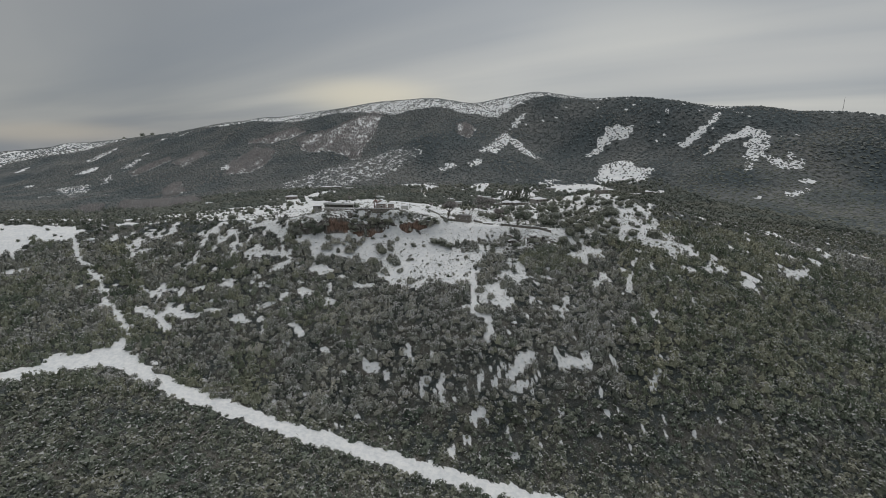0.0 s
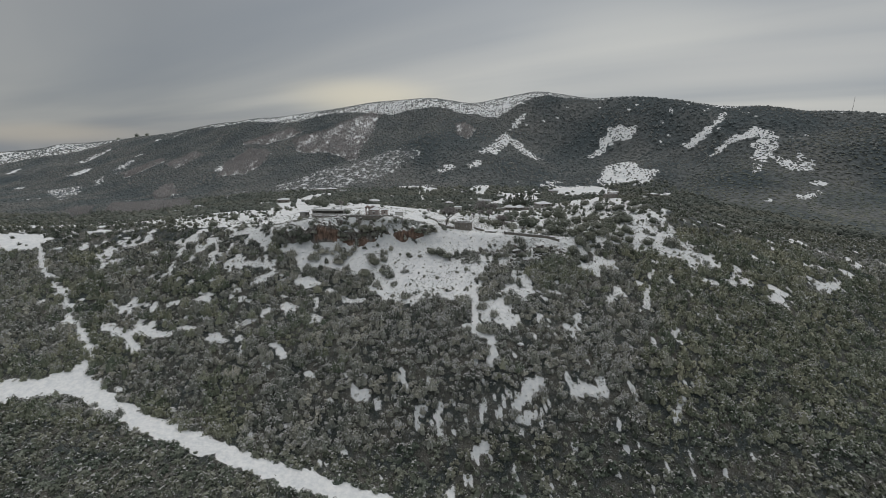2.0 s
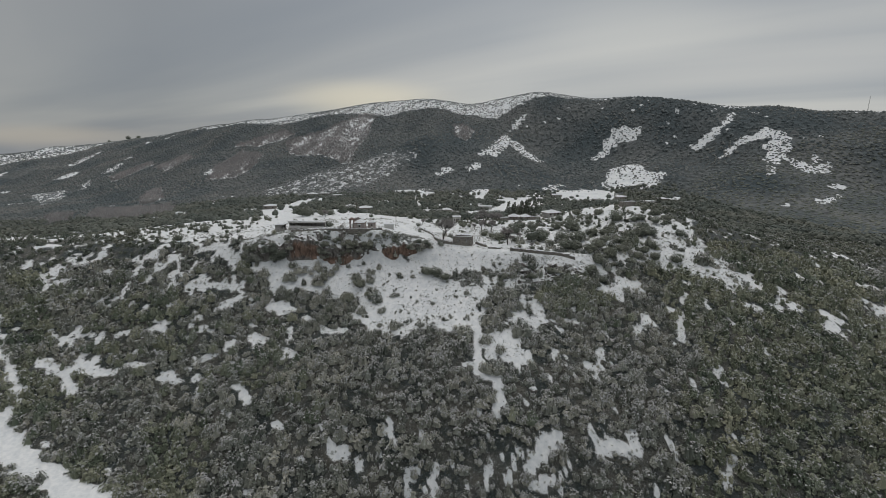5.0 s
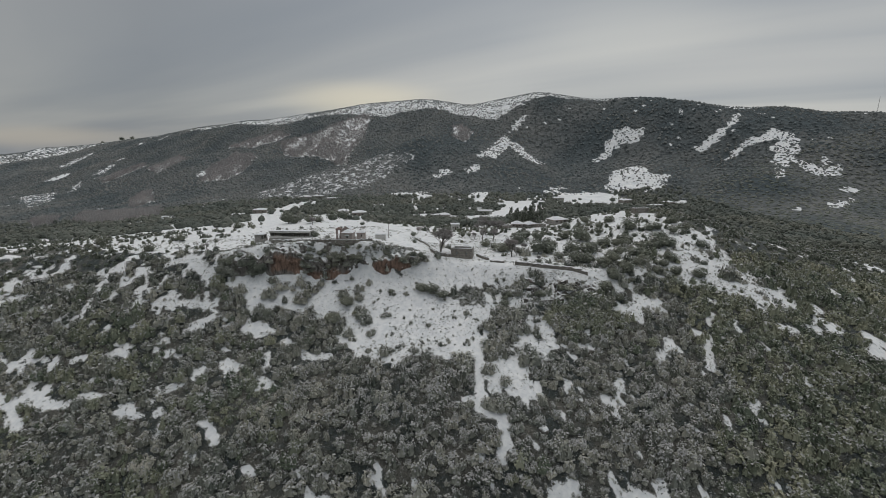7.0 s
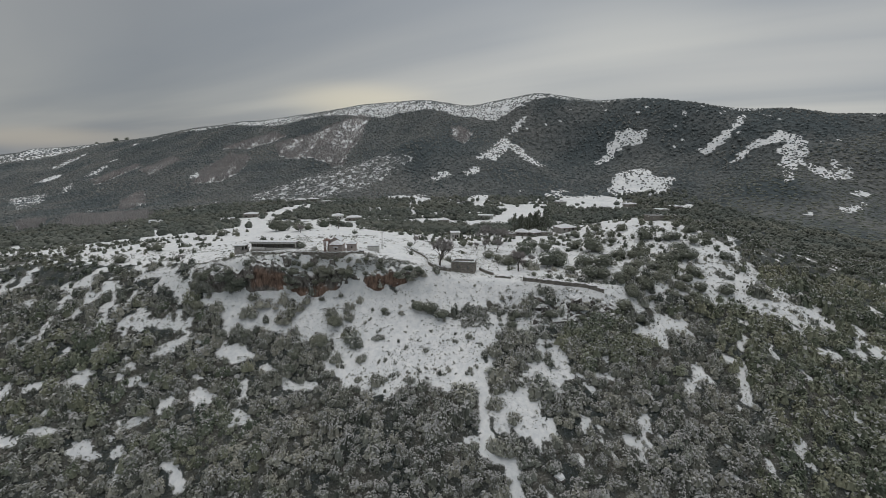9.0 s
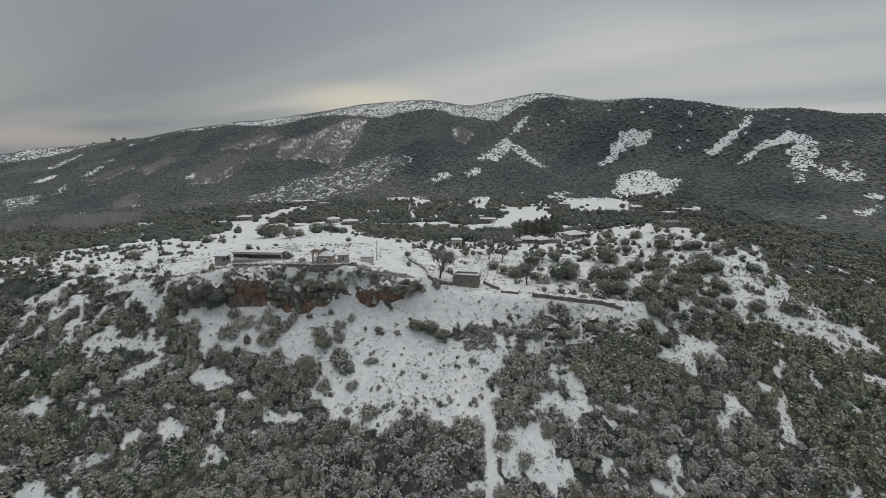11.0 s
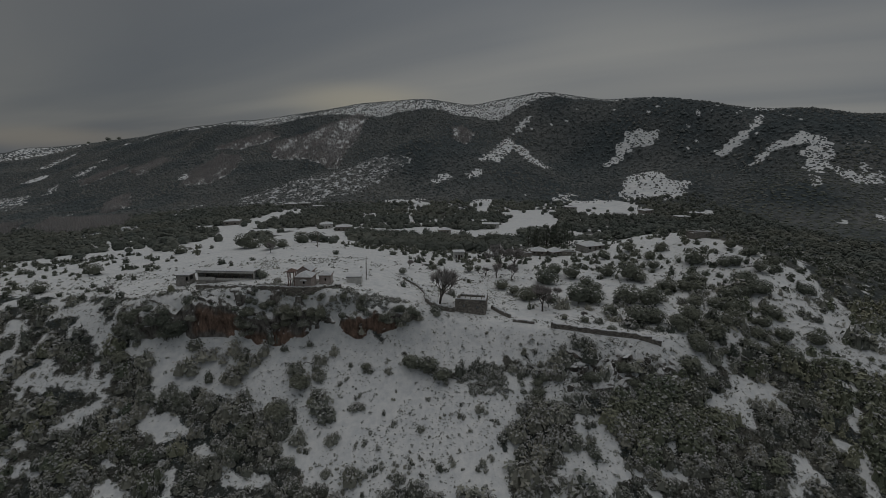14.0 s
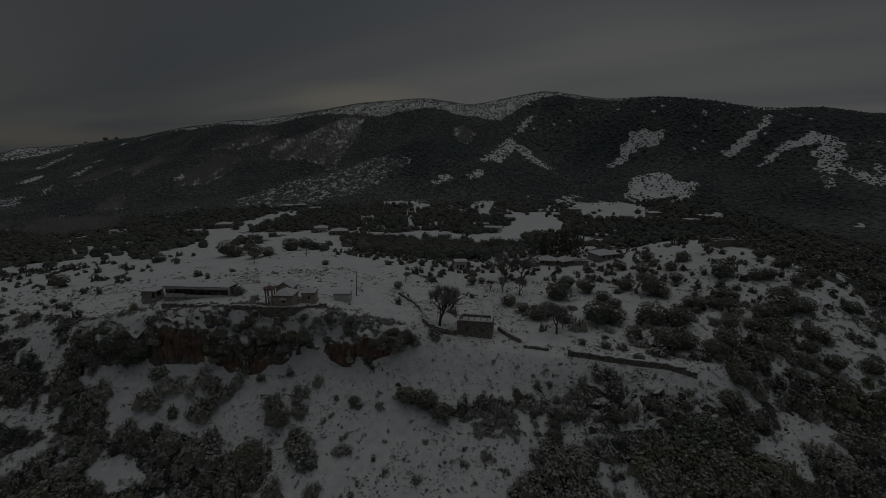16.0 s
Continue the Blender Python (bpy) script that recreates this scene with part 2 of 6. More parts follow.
# ---- the lie of the land: named lines, each (x, y, height), joined by smooth slopes ----
CREST_Y = ((-2600, 2350), (-1546, 1910), (-1000, 1700), (-480, 1420), (-160, 1240), (220, 1120), (380, 1000), (489, 880), (560, 800), (700, 740), (1200, 700), (2600, 700))
# below the road
LOWER_HILL = ((-500, 60, 16), (-177, 60, 2), (-81, 60, -9), (26, 50, -24), (250, 40, -38), (500, 40, -45))
# the road's bench
ROAD_BENCH = ((-500, 168, 22), (-177, 166, 5), (-149, 186, 4), (-81, 168, -7.5), (-20, 154, -16), (26, 143, -23), (80, 135, -26), (120, 128, -30), (250, 112, -38), (500, 100, -45))
# half way up the face
HALF_WAY = ((-500, 225, 36), (-204, 217, 24), (-149, 214, 13), (-66, 200, 13.5), (13, 192, 23), (60, 182, 13), (90, 194, 21), (135, 198, 18), (202, 216, 17), (500, 210, -20))
# foot of the crags
CRAG_FOOT_LINE = ((-500, 290, 48), (-224, 275, 46.5), (-160, 268, 43), (-110, 252, 43.5), (-84, 250, 46), (-60, 250, 47), (-36, 249, 47.5), (-14, 246, 48), (12, 240, 48), (31, 234, 47), (56, 230, 45.5), (75, 238, 47), (110, 244, 46), (195, 250, 38), (300, 262, 24), (500, 280, 0))
# front edge of the plateau
PLATEAU_FRONT = ((-500, 305, 50), (-224, 286, 48), (-122, 276, 52), (-86, 260, 57), (-68, 257, 60.8), (-36, 253.5, 62.6), (-20, 254, 61.4), (-6, 251, 57), (12, 252, 54.5), (31, 243, 55.2), (57, 238.5, 53.4), (75, 250, 54), (92, 262, 56), (112, 284, 62), (134, 290, 59), (195, 294, 45), (300, 310, 30), (500, 330, 4))
# back edge of the plateau
PLATEAU_BACK = ((-500, 360, 34), (-216, 340, 44), (-107, 350, 53), (-56, 325, 59), (-20, 305, 59), (17, 295, 54.5), (60, 320, 55.5), (90, 316, 60), (112, 316, 65.5), (134, 322, 62), (195, 325, 44), (300, 350, 32), (500, 390, 12))
# the village hollow
HOLLOW = ((-500, 560, -8), (-216, 457, 35), (-60, 420, 45), (17, 400, 42), (75, 444, 41.5), (200, 420, 32), (360, 470, 27), (500, 470, 24), (800, 450, 20))
# foot of the mountain
MOUNTAIN_FOOT = ((-2600, 1300, -40), (-1100, 1150, -25), (-550, 850, -4), (-358, 780, 17), (-118, 690, 30), (20, 660, 30), (159, 690, 31), (283, 705, 38), (379, 614, 38), (467, 580, 38), (800, 520, 36), (2600, 520, 30))
LINES = (LOWER_HILL, ROAD_BENCH, HALF_WAY, CRAG_FOOT_LINE, PLATEAU_FRONT, PLATEAU_BACK, HOLLOW, MOUNTAIN_FOOT)
MIDDLE = ((-2600, -20), (-1107, 30), (-417, 62), (-249, 84), (-118, 80), (60, 84), (176, 76), (286, 80), (401, 84), (489, 98), (700, 104), (2600, 100))
CREST_Z = ((-2600, 0), (-1880, 45), (-1417, 86), (-1244, 98), (-1055, 113), (-829, 134), (-720, 149), (-616, 156), (-524, 165), (-480, 163), (-330, 177), (-244, 185), (-168, 195), (-97, 197), (-29, 201), (37, 190), (75, 183), (113, 191), (161, 199), (219, 209), (273, 196), (319, 185), (361, 187), (397, 183), (431, 176), (470, 168), (514, 167), (540, 162), (570, 146), (609, 145), (640, 145), (720, 118), (1200, 105), (2600, 90))


def cells(ix, iy, seed):
    """A repeatable number from 0 to 1 for each whole ix, iy."""
    h = (ix.astype(np.int64) * 374761393 + iy.astype(np.int64) * 668265263 + seed * 1442695041) & 0xFFFFFFFF
    h = ((h ^ (h >> 13)) * 1274126177) & 0xFFFFFFFF
    return ((h ^ (h >> 16)) & 0xFFFFFF) / 16777215.0


def bumps(x, y, size, seed=0, octaves=3):
    """Smooth noise, about -1 to 1, with features of that many metres."""
    total, weight = np.zeros_like(x), 0.0
    for k in range(octaves):
        u, v = x / size * 2 ** k + 17.3 * k, y / size * 2 ** k + 5.1 * k
        iu, iv = np.floor(u), np.floor(v)
        fu, fv = u - iu, v - iv
        fu, fv = fu * fu * (3 - 2 * fu), fv * fv * (3 - 2 * fv)
        a, b = cells(iu, iv, seed + k), cells(iu + 1, iv, seed + k)
        c, d = cells(iu, iv + 1, seed + k), cells(iu + 1, iv + 1, seed + k)
        total += ((a + (b - a) * fu) * (1 - fv) + (c + (d - c) * fu) * fv - 0.5) * 2 * 0.55 ** k
        weight += 0.55 ** k
    return total / weight


def ramp(a, b, v):
    s = np.clip((v - a) / (b - a), 0, 1)
    return s * s * (3 - 2 * s)


def along(line, x, column, spread):
    """A line's y or height at x, with its corners rounded off."""
    xs, vs = [p[0] for p in line], [p[column] for p in line]
    return sum(np.interp(x + k * spread, xs, vs) for k in (-1, -0.5, 0, 0.5, 1)) / 5


def land(x, y):
    """The bare ground's height at x, y (arrays)."""
    x, y = np.asarray(x, float), np.asarray(y, float)
    ys, zs = [], []
    for i, line in enumerate(LINES):
        spread = 10 if i < 6 else 40
        ys.append(along(line, x, 1, spread))
        zs.append(along(line, x, 2, spread))
    crest_y, crest_z = along(CREST_Y, x, 1, 60), along(CREST_Z, x, 1, 22)
    ys += [ys[-1] + 0.42 * (crest_y - ys[-1]), crest_y, crest_y + 500, crest_y + 3000]
    zs += [along(MIDDLE, x, 1, 60), crest_z, crest_z - 70, crest_z * 0 - 80]
    ys, zs = np.array(ys), np.array(zs)
    for i in range(1, len(ys)):
        ys[i] = np.maximum(ys[i], ys[i - 1] + 3)
    slopes = (zs[1:] - zs[:-1]) / (ys[1:] - ys[:-1])
    tang = np.zeros_like(zs)
    for i in range(1, len(ys) - 1):
        a, b = slopes[i - 1], slopes[i]
        same = a * b > 0
        tang[i] = np.where(same, 2 * a * b / np.where(same, a + b, 1), 0)
    z = np.where(y < ys[0], zs[0] + 0.02 * (ys[0] - y), zs[-1])
    for i in range(len(ys) - 1):
        w = ys[i + 1] - ys[i]
        s = (y - ys[i]) / w
        inside = (s >= 0) & (s < 1)
        h = (2 * s ** 3 - 3 * s ** 2 + 1) * zs[i] + (s ** 3 - 2 * s ** 2 + s) * w * tang[i] + (3 * s ** 2 - 2 * s ** 3) * zs[i + 1] + (s ** 3 - s ** 2) * w * tang[i + 1]
        z = np.where(inside, h, z)
    far = ramp(480, 900, y)
    # gullies and spurs on the mountain, hummocks on the near hill
    up = ramp(0.0, 0.5, (y - ys[7]) / (ys[9] - ys[7])) * (1 - ramp(0.75, 1.0, (y - ys[7]) / (ys[9] - ys[7])))
    z = z + up * (14 * bumps(x + 0.35 * y, y * 0.35, 150, 11, 2) + 5 * bumps(x, y * 0.6, 55, 12, 1))
    # the spur that runs down to the village
    s = np.clip((x + 300) / 290, 0, 1)
    spur_y = 765 + 60 * s + 90 * s ** 3
    z = z + 20 * np.exp(-((y - spur_y) / np.where(y > spur_y, 38, 60)) ** 2) * ramp(-330, -180, x) * (1 - ramp(-60, 30, x))
    # noses and hollows of the near mountainside: x, y, reach across, reach along, height
    for cx, cy, wx, wy, h in ((415, 630, 60, 65, 20), (402, 800, 40, 75, -22), (286, 757, 60, 50, 18), (489, 838, 45, 55, -14), (330, 640, 45, 90, -6), (110, 850, 60, 110, 9), (215, 800, 35, 110, -9)):
        z = z + h * np.exp(-((x - cx) / wx) ** 2 - ((y - cy) / wy) ** 2)
    z = z + 0.9 * (1 - far) * bumps(x, y, 22, 3) * ramp(120, 170, y)
    return z


# ---- what grows where, in plan ----
CLEARING = ((-34, 226), (-32, 234), (-26, 237), (-24, 241), (-20, 244), (-13, 246), (-7, 244), (-1, 239), (12, 235), (21, 235), (25, 231), (21, 226), (18, 223), (15, 218), (13, 210), (6, 210), (-1, 212), (-3, 216), (-7, 213), (-12, 212), (-20, 216), (-27, 218), (-29, 224))
RIGHT_OF_PATH = ((32, 226), (41, 226), (41, 217), (41, 213), (35, 209), (29, 203), (28, 199), (33, 197), (24, 197), (21, 202), (16, 204), (14, 197), (13, 197), (13, 209), (17, 210), (23, 210), (27, 217), (31, 222))
BELOW_CRAG = ((-86, 250), (-75, 251.5), (-59, 251.5), (-42, 249.5), (-30, 250), (-21, 248), (-7, 246), (-11, 242), (-24, 240), (-32, 234), (-52, 239), (-71, 242))
PLATEAU = ((-165, 298), (-140, 335), (-110, 350), (-60, 340), (-20, 318), (2, 290), (-1, 263), (-5, 248), (-20, 248), (-77, 252), (-100, 268), (-128, 277), (-150, 284))
RUIN_GROUND = ((-13, 252), (3, 300), (30, 300), (57, 299), (60, 276), (48, 248), (60, 243), (70, 240), (70, 236), (53, 235), (47, 237), (33, 240), (19, 239), (6, 235), (-6, 244))
KNOLL = ((60, 300), (90, 330), (110, 318), (122, 292), (125, 268), (132, 250), (136, 238), (128, 234), (113, 240), (100, 242), (85, 244), (71, 236), (61, 243), (49, 251))
LEFT_SHOULDER = ((-217, 285), (-172, 244), (-127, 245), (-83, 236), (-80, 258), (-111, 284), (-150, 300), (-205, 312))
RIGHT_SHOULDER = ((150, 262), (180, 269), (262, 300), (196, 226), (148, 218), (135, 232))
JUNCTION = ((-175, 184), (-161, 189), (-154, 194), (-147, 197), (-138, 193), (-136, 187), (-143, 183), (-165, 176))
LEFT_CLEARING = ((-330, 285), (-224, 282), (-218, 263), (-238, 260), (-237, 244), (-330, 237))
CRAG_LOW = ((18, 229), (24, 242), (40, 241), (60, 237), (66, 232), (58, 227), (40, 228))
CRAG_BAND = ((-94, 252), (-94, 264), (-66, 260), (-36, 255.5), (-22, 254), (-5, 252), (-3, 249), (-23, 251), (-60, 252.5))
ROAD = ((-260, 120), (-180, 169), (-166, 179), (-151, 193), (-134, 184), (-115, 174), (-79, 165), (-54, 157), (-31, 151), (-5, 145), (19, 140), (35, 136), (90, 118), (160, 100))
TRACK = ((-150, 194), (-151, 205), (-158, 212), (-169, 220), (-179, 230), (-192, 241), (-204, 249), (-214, 261), (-223, 275))
PATH = ((20, 222), (16, 217), (15, 212), (14, 206), (14, 201), (15, 198), (14, 195), (20, 193), (21, 190), (19, 185))
BESIDE_PATH = ((16, 205), (17, 201), (14, 195), (7, 196), (8, 198), (14, 199), (23, 200), (27, 197), (33, 199), (33, 201), (29, 203), (29, 207), (26, 209), (24, 206), (24, 203))
HEDGE = ((-34, 384), (-14, 338), (8, 340), (20, 353), (25, 428), (4, 420), (-19, 425), (-40, 440), (-58, 440))
ORCHARD = ((25, 398), (23, 335), (36, 332), (53, 416), (40, 432))
SNOW_TRI_TOP = ((176, 1019), (152, 1001), (135, 969), (153, 976), (179, 1008))
SNOW_TRI_LEFT = ((131, 966), (114, 952), (69, 837), (57, 818), (82, 834), (94, 830), (127, 914))
SNOW_TRI_RIGHT = ((133, 955), (146, 931), (165, 899), (180, 852), (160, 830), (144, 861), (128, 921))
SNOW_STRIP_A = ((-9, 777), (3, 791), (24, 798), (17, 777), (-1, 767))
SNOW_STRIP_B = ((39, 794), (67, 811), (65, 787), (41, 771))
SNOW_UPPER = ((352, 884), (331, 907), (315, 911), (301, 902), (255, 864), (277, 865), (313, 878), (341, 854))
SNOW_BOWL = ((265, 773), (311, 786), (302, 738), (334, 737), (304, 693), (277, 681), (237, 696), (237, 728))
SNOW_STREAK = ((490, 844), (455, 816), (405, 811), (400, 800), (432, 792), (471, 814))
SNOW_TOP = ((497, 831), (516, 797), (502, 802))
SNOW_ARCH = ((413, 748), (450, 755), (484, 752), (497, 726), (488, 708), (466, 724), (449, 741), (423, 743))
SNOW_GULLY = ((462, 720), (489, 715), (475, 684), (451, 666), (413, 623), (394, 612), (425, 649), (442, 685))
SNOW_SPECKLE = ((467, 679), (473, 656), (494, 667), (502, 647), (485, 629), (459, 622), (454, 649))
SNOW_EDGE_A = ((454, 596), (490, 608), (473, 588), (459, 592))
SNOW_EDGE_B = ((407, 550), (461, 575), (449, 562), (411, 543))
SNOW_EDGE_C = ((372, 550), (390, 556), (374, 540))
SNOW_LOW_A = ((-33, 608), (-30, 720), (-19, 731), (-17, 664), (-17, 525), (-26, 535))
SNOW_LOW_B = ((38, 683), (51, 710), (73, 710), (67, 660), (45, 573), (44, 624))
SNOW_LOW_C = ((160, 730), (179, 752), (188, 741), (169, 712))
SPUR = ((-275, 752), (-222, 776), (-178, 800), (-127, 822), (-106, 833), (-60, 861), (-38, 847), (-60, 805), (-103, 755), (-136, 725), (-155, 657), (-217, 664))
LEFT_A = ((-800, 1071), (-840, 1161), (-796, 1120), (-780, 1068))
LEFT_B = ((-528, 756), (-568, 858), (-532, 812), (-502, 728))
LEFT_C = ((-305, 657), (-343, 802), (-313, 740), (-284, 627))
LEFT_D = ((-279, 547), (-309, 605), (-291, 590), (-247, 510))
LEFT_E = ((-928, 1100), (-897, 1107), (-839, 1096), (-782, 1013), (-720, 896), (-719, 874))
BARE_A = ((-334, 1088), (-240, 1064), (-158, 1124), (-135, 1097), (-146, 1022), (-159, 967), (-161, 877), (-243, 948), (-299, 997))
BARE_B = ((-440, 938), (-465, 1027), (-444, 1109), (-365, 1033), (-359, 938), (-377, 904))
BARE_C = ((-481, 1152), (-369, 1177), (-321, 1112), (-394, 1105))
BARE_D = ((-662, 1140), (-623, 1214), (-553, 1113), (-612, 1086))
BARE_E = ((-505, 704), (-558, 799), (-386, 718), (-312, 590), (-377, 588))
BARE_F = ((-518, 843), (-568, 950), (-537, 945), (-470, 838), (-478, 794))
BARE_G = ((-768, 1134), (-713, 1218), (-685, 1183), (-727, 1092))
BARE_H = ((25, 985), (46, 1001), (66, 967), (48, 897), (30, 934))
BARE_I = ((-571, 713), (-598, 759), (-567, 762), (-509, 676), (-516, 654))
FIELD_A = ((-30, 464), (-14, 499), (14, 483), (20, 461), (46, 481), (73, 570), (119, 623), (117, 554), (96, 492), (65, 472), (49, 412), (40, 431), (24, 425), (5, 441), (-11, 436))
FIELD_B = ((142, 628), (173, 715), (215, 718), (239, 684), (221, 584), (203, 583), (178, 594), (156, 582))
FIELD_C = ((-180, 495), (-182, 564), (-175, 687), (-152, 719), (-146, 654), (-146, 562), (-142, 500), (-150, 474))
FIELD_D = ((78, 618), (118, 645), (136, 636), (110, 581), (74, 575))
FIELD_E = ((265, 606), (309, 645), (286, 594), (255, 582))
BARE_WOODS = (BARE_A, BARE_B, BARE_C, BARE_D, BARE_E, BARE_F, BARE_G, BARE_H, BARE_I)
# runs of open snow in the scrub of the near face: x, y and half width along each
RUNS_LEFT_A = (
    ((-107, 245, 2.2), (-104, 248, 2.7), (-101, 243, 1.4)),
    ((-90, 234, 1.6), (-87, 236, 1.8), (-82, 238, 1.3)),
    ((-70, 236, 1.3), (-68, 234, 2.3), (-63, 233, 2.5), (-59, 232, 1.2)),
    ((-100, 228, 1.1), (-99, 231, 1.4), (-96, 231, 1.1)),
    ((-94, 227, 1.5),),
    ((-81, 218, 1.7), (-80, 220, 2.1)),
    ((-72, 221, 2.2), (-68, 221, 1.4)),
    ((-70, 218, 1.2),),
    ((-74, 227, 1.3),),
    ((-58, 224, 1.2), (-57, 219, 1.0), (-59, 217, 0.8)),
)
RUNS_LEFT_B = (
    ((-47, 218, 0.9),),
    ((-44, 222, 0.9), (-40, 221, 1.3), (-35, 220, 1.3)),
    ((-136, 228, 2.3),),
    ((-130, 228, 1.0), (-125, 229, 1.0)),
    ((-138, 247, 1.6), (-139, 252, 1.9)),
    ((-131, 242, 1.3),),
    ((-124, 238, 1.3),),
    ((-116, 246, 2.0),),
    ((-119, 260, 1.6),),
    ((-112, 264, 1.8), (-103, 264, 2.3), (-93, 256, 2.2), (-89, 251, 1.6)),
    ((-98, 244, 0.9), (-88, 242, 1.1), (-88, 246, 1.1)),
)
RUNS_RIGHT_A = (
    ((65, 229, 1.6), (71, 229, 2.6), (72, 225, 1.4)),
    ((75, 233, 2.1),),
    ((74, 212, 1.3), (80, 217, 1.6), (81, 215, 1.2)),
    ((90, 221, 1.4), (93, 220, 1.7), (91, 215, 1.4), (89, 209, 1.2)),
    ((42, 203, 1.2), (40, 200, 0.7)),
    ((58, 204, 1.2), (56, 200, 0.7)),
    ((52, 198, 0.7), (56, 198, 0.9), (54, 195, 0.7)),
    ((60, 199, 0.7),),
    ((100, 261, 2.2), (109, 268, 2.3), (106, 260, 2.0)),
    ((106, 251, 1.9), (108, 247, 2.1), (111, 242, 1.7)),
)
RUNS_RIGHT_B = (
    ((118, 258, 2.0),),
    ((126, 254, 1.3), (126, 249, 1.5), (120, 241, 1.5), (126, 238, 1.5), (134, 244, 1.5)),
    ((124, 226, 1.9), (128, 226, 1.7)),
    ((145, 238, 2.1),),
    ((135, 228, 1.2),),
    ((142, 227, 1.0),),
    ((98, 199, 1.2), (97, 196, 1.8)),
    ((112, 219, 0.7), (112, 216, 0.9)),
    ((106, 227, 0.7), (106, 222, 0.7)),
    ((135, 297, 1.5), (120, 268, 1.6)),
    ((102, 235, 1.1),),
)
RUNS_LOW_A = (
    ((28, 174, 1.2), (32, 177, 1.9), (38, 179, 1.5)),
    ((28, 171, 0.8), (33, 172, 1.0)),
    ((27, 169, 0.6), (31, 167, 0.6)),
    ((50, 177, 1.5), (54, 178, 1.7), (60, 176, 1.3)),
    ((60, 179, 1.1),),
    ((71, 179, 0.9), (73, 176, 0.9)),
    ((57, 185, 0.7),),
    ((-35, 184, 0.9), (-33, 182, 1.3), (-29, 182, 1.1)),
    ((-38, 188, 0.7),),
    ((-53, 190, 1.4),),
    ((-24, 178, 1.1),),
    ((-9, 173, 1.3),),
    ((0, 175, 1.2), (-3, 173, 0.6)),
    ((92, 177, 0.7), (86, 171, 0.7)),
)
RUNS_LOW_B = (
    ((65, 163, 0.9),),
    ((5, 169, 0.8),),
    ((16, 166, 0.8), (11, 164, 0.6)),
    ((-154, 219, 1.6), (-144, 216, 2.1), (-133, 207, 1.7)),
    ((-137, 218, 1.8), (-128, 213, 2.0), (-122, 213, 1.7)),
    ((-112, 215, 1.4),),
    ((-101, 210, 1.9), (-95, 208, 1.3)),
    ((-88, 208, 1.0),),
    ((-72, 204, 1.0), (-66, 198, 1.2)),
    ((21, 172, 0.6), (25, 177, 0.6)),
    ((40, 174, 0.6), (37, 170, 0.6)),
    ((16, 174, 0.6), (14, 171, 0.6)),
    ((-16, 187, 0.6), (-14, 183, 0.6)),
    ((86, 193, 1.0),),
    ((75, 191, 0.7),),
)
RUNS_FAR = (
    ((183, 248, 1.4), (187, 246, 2.1), (192, 246, 2.1)),
    ((210, 267, 1.9),),
    ((182, 232, 2.0), (193, 235, 2.1)),
    ((156, 228, 1.6), (160, 225, 1.6)),
    ((161, 221, 1.2),),
    ((144, 236, 0.9), (136, 227, 1.2)),
    ((206, 245, 2.6),),
)
# cover of scrub in each plot, from 0 (open snow) to 1
PLOTS = ((KNOLL, 0.30), (RUIN_GROUND, 0.03), (PLATEAU, 0.012), (CRAG_BAND, 0.5), (CRAG_LOW, 0.55), (BELOW_CRAG, 0.12), (CLEARING, 0.0), (RIGHT_OF_PATH, 0.13), (BESIDE_PATH, 0.04), (HEDGE, 0.88), (ORCHARD, 0.22), (LEFT_CLEARING, 0.04),
         (FIELD_A, 0.02), (FIELD_B, 0.02), (FIELD_C, 0.08), (FIELD_D, 0.1), (FIELD_E, 0.1), (SNOW_TRI_TOP, 0.55), (SNOW_TRI_LEFT, 0.50), (SNOW_TRI_RIGHT, 0.52), (SNOW_STRIP_A, 0.42),
         (SNOW_STRIP_B, 0.5), (SNOW_UPPER, 0.64), (SNOW_BOWL, 0.42), (SNOW_STREAK, 0.16), (SNOW_TOP, 0.6), (SNOW_ARCH, 0.48), (SNOW_GULLY, 0.66), (SNOW_SPECKLE, 0.62), (SNOW_EDGE_A, 0.1),
         (SNOW_EDGE_B, 0.3), (SNOW_EDGE_C, 0.2), (SNOW_LOW_A, 0.24), (SNOW_LOW_B, 0.24), (SNOW_LOW_C, 0.3), (SPUR, 0.71), (LEFT_A, 0.62), (LEFT_B, 0.52), (LEFT_C, 0.5), (LEFT_D, 0.3), (LEFT_E, 0.62), *((p, 0.22) for p in BARE_WOODS))


def inside(poly, x, y):
    r = np.zeros(x.shape, bool)
    for (ax, ay), (bx, by) in zip(poly, poly[1:] + poly[:1]):
        if ay != by:
            r ^= ((ay > y) != (by > y)) & (x < ax + (y - ay) * (bx - ax) / (by - ay))
    return r


def away(line, x, y):
    """Distance from x, y to a line of points."""
    best = np.full(x.shape, 1e9)
    for (ax, ay), (bx, by) in zip(line, line[1:]):
        dx, dy = bx - ax, by - ay
        s = np.clip(((x - ax) * dx + (y - ay) * dy) / (dx * dx + dy * dy), 0, 1)
        best = np.minimum(best, np.hypot(x - ax - s * dx, y - ay - s * dy))
    return best


def wobble(x, y):
    """The same place, moved a little, so that plots get ragged edges."""
    far = ramp(350, 600, y)
    s, k = 4 + 22 * far, 2.4 + 4.5 * far
    f = 1.3 + 2.5 * far
    return x + k * bumps(x, y, s, 31) + f * bumps(x, y, 1.6 + 6 * far, 33, 2), y + k * bumps(x, y, s, 32) + f * bumps(x, y, 1.6 + 6 * far, 34, 2)


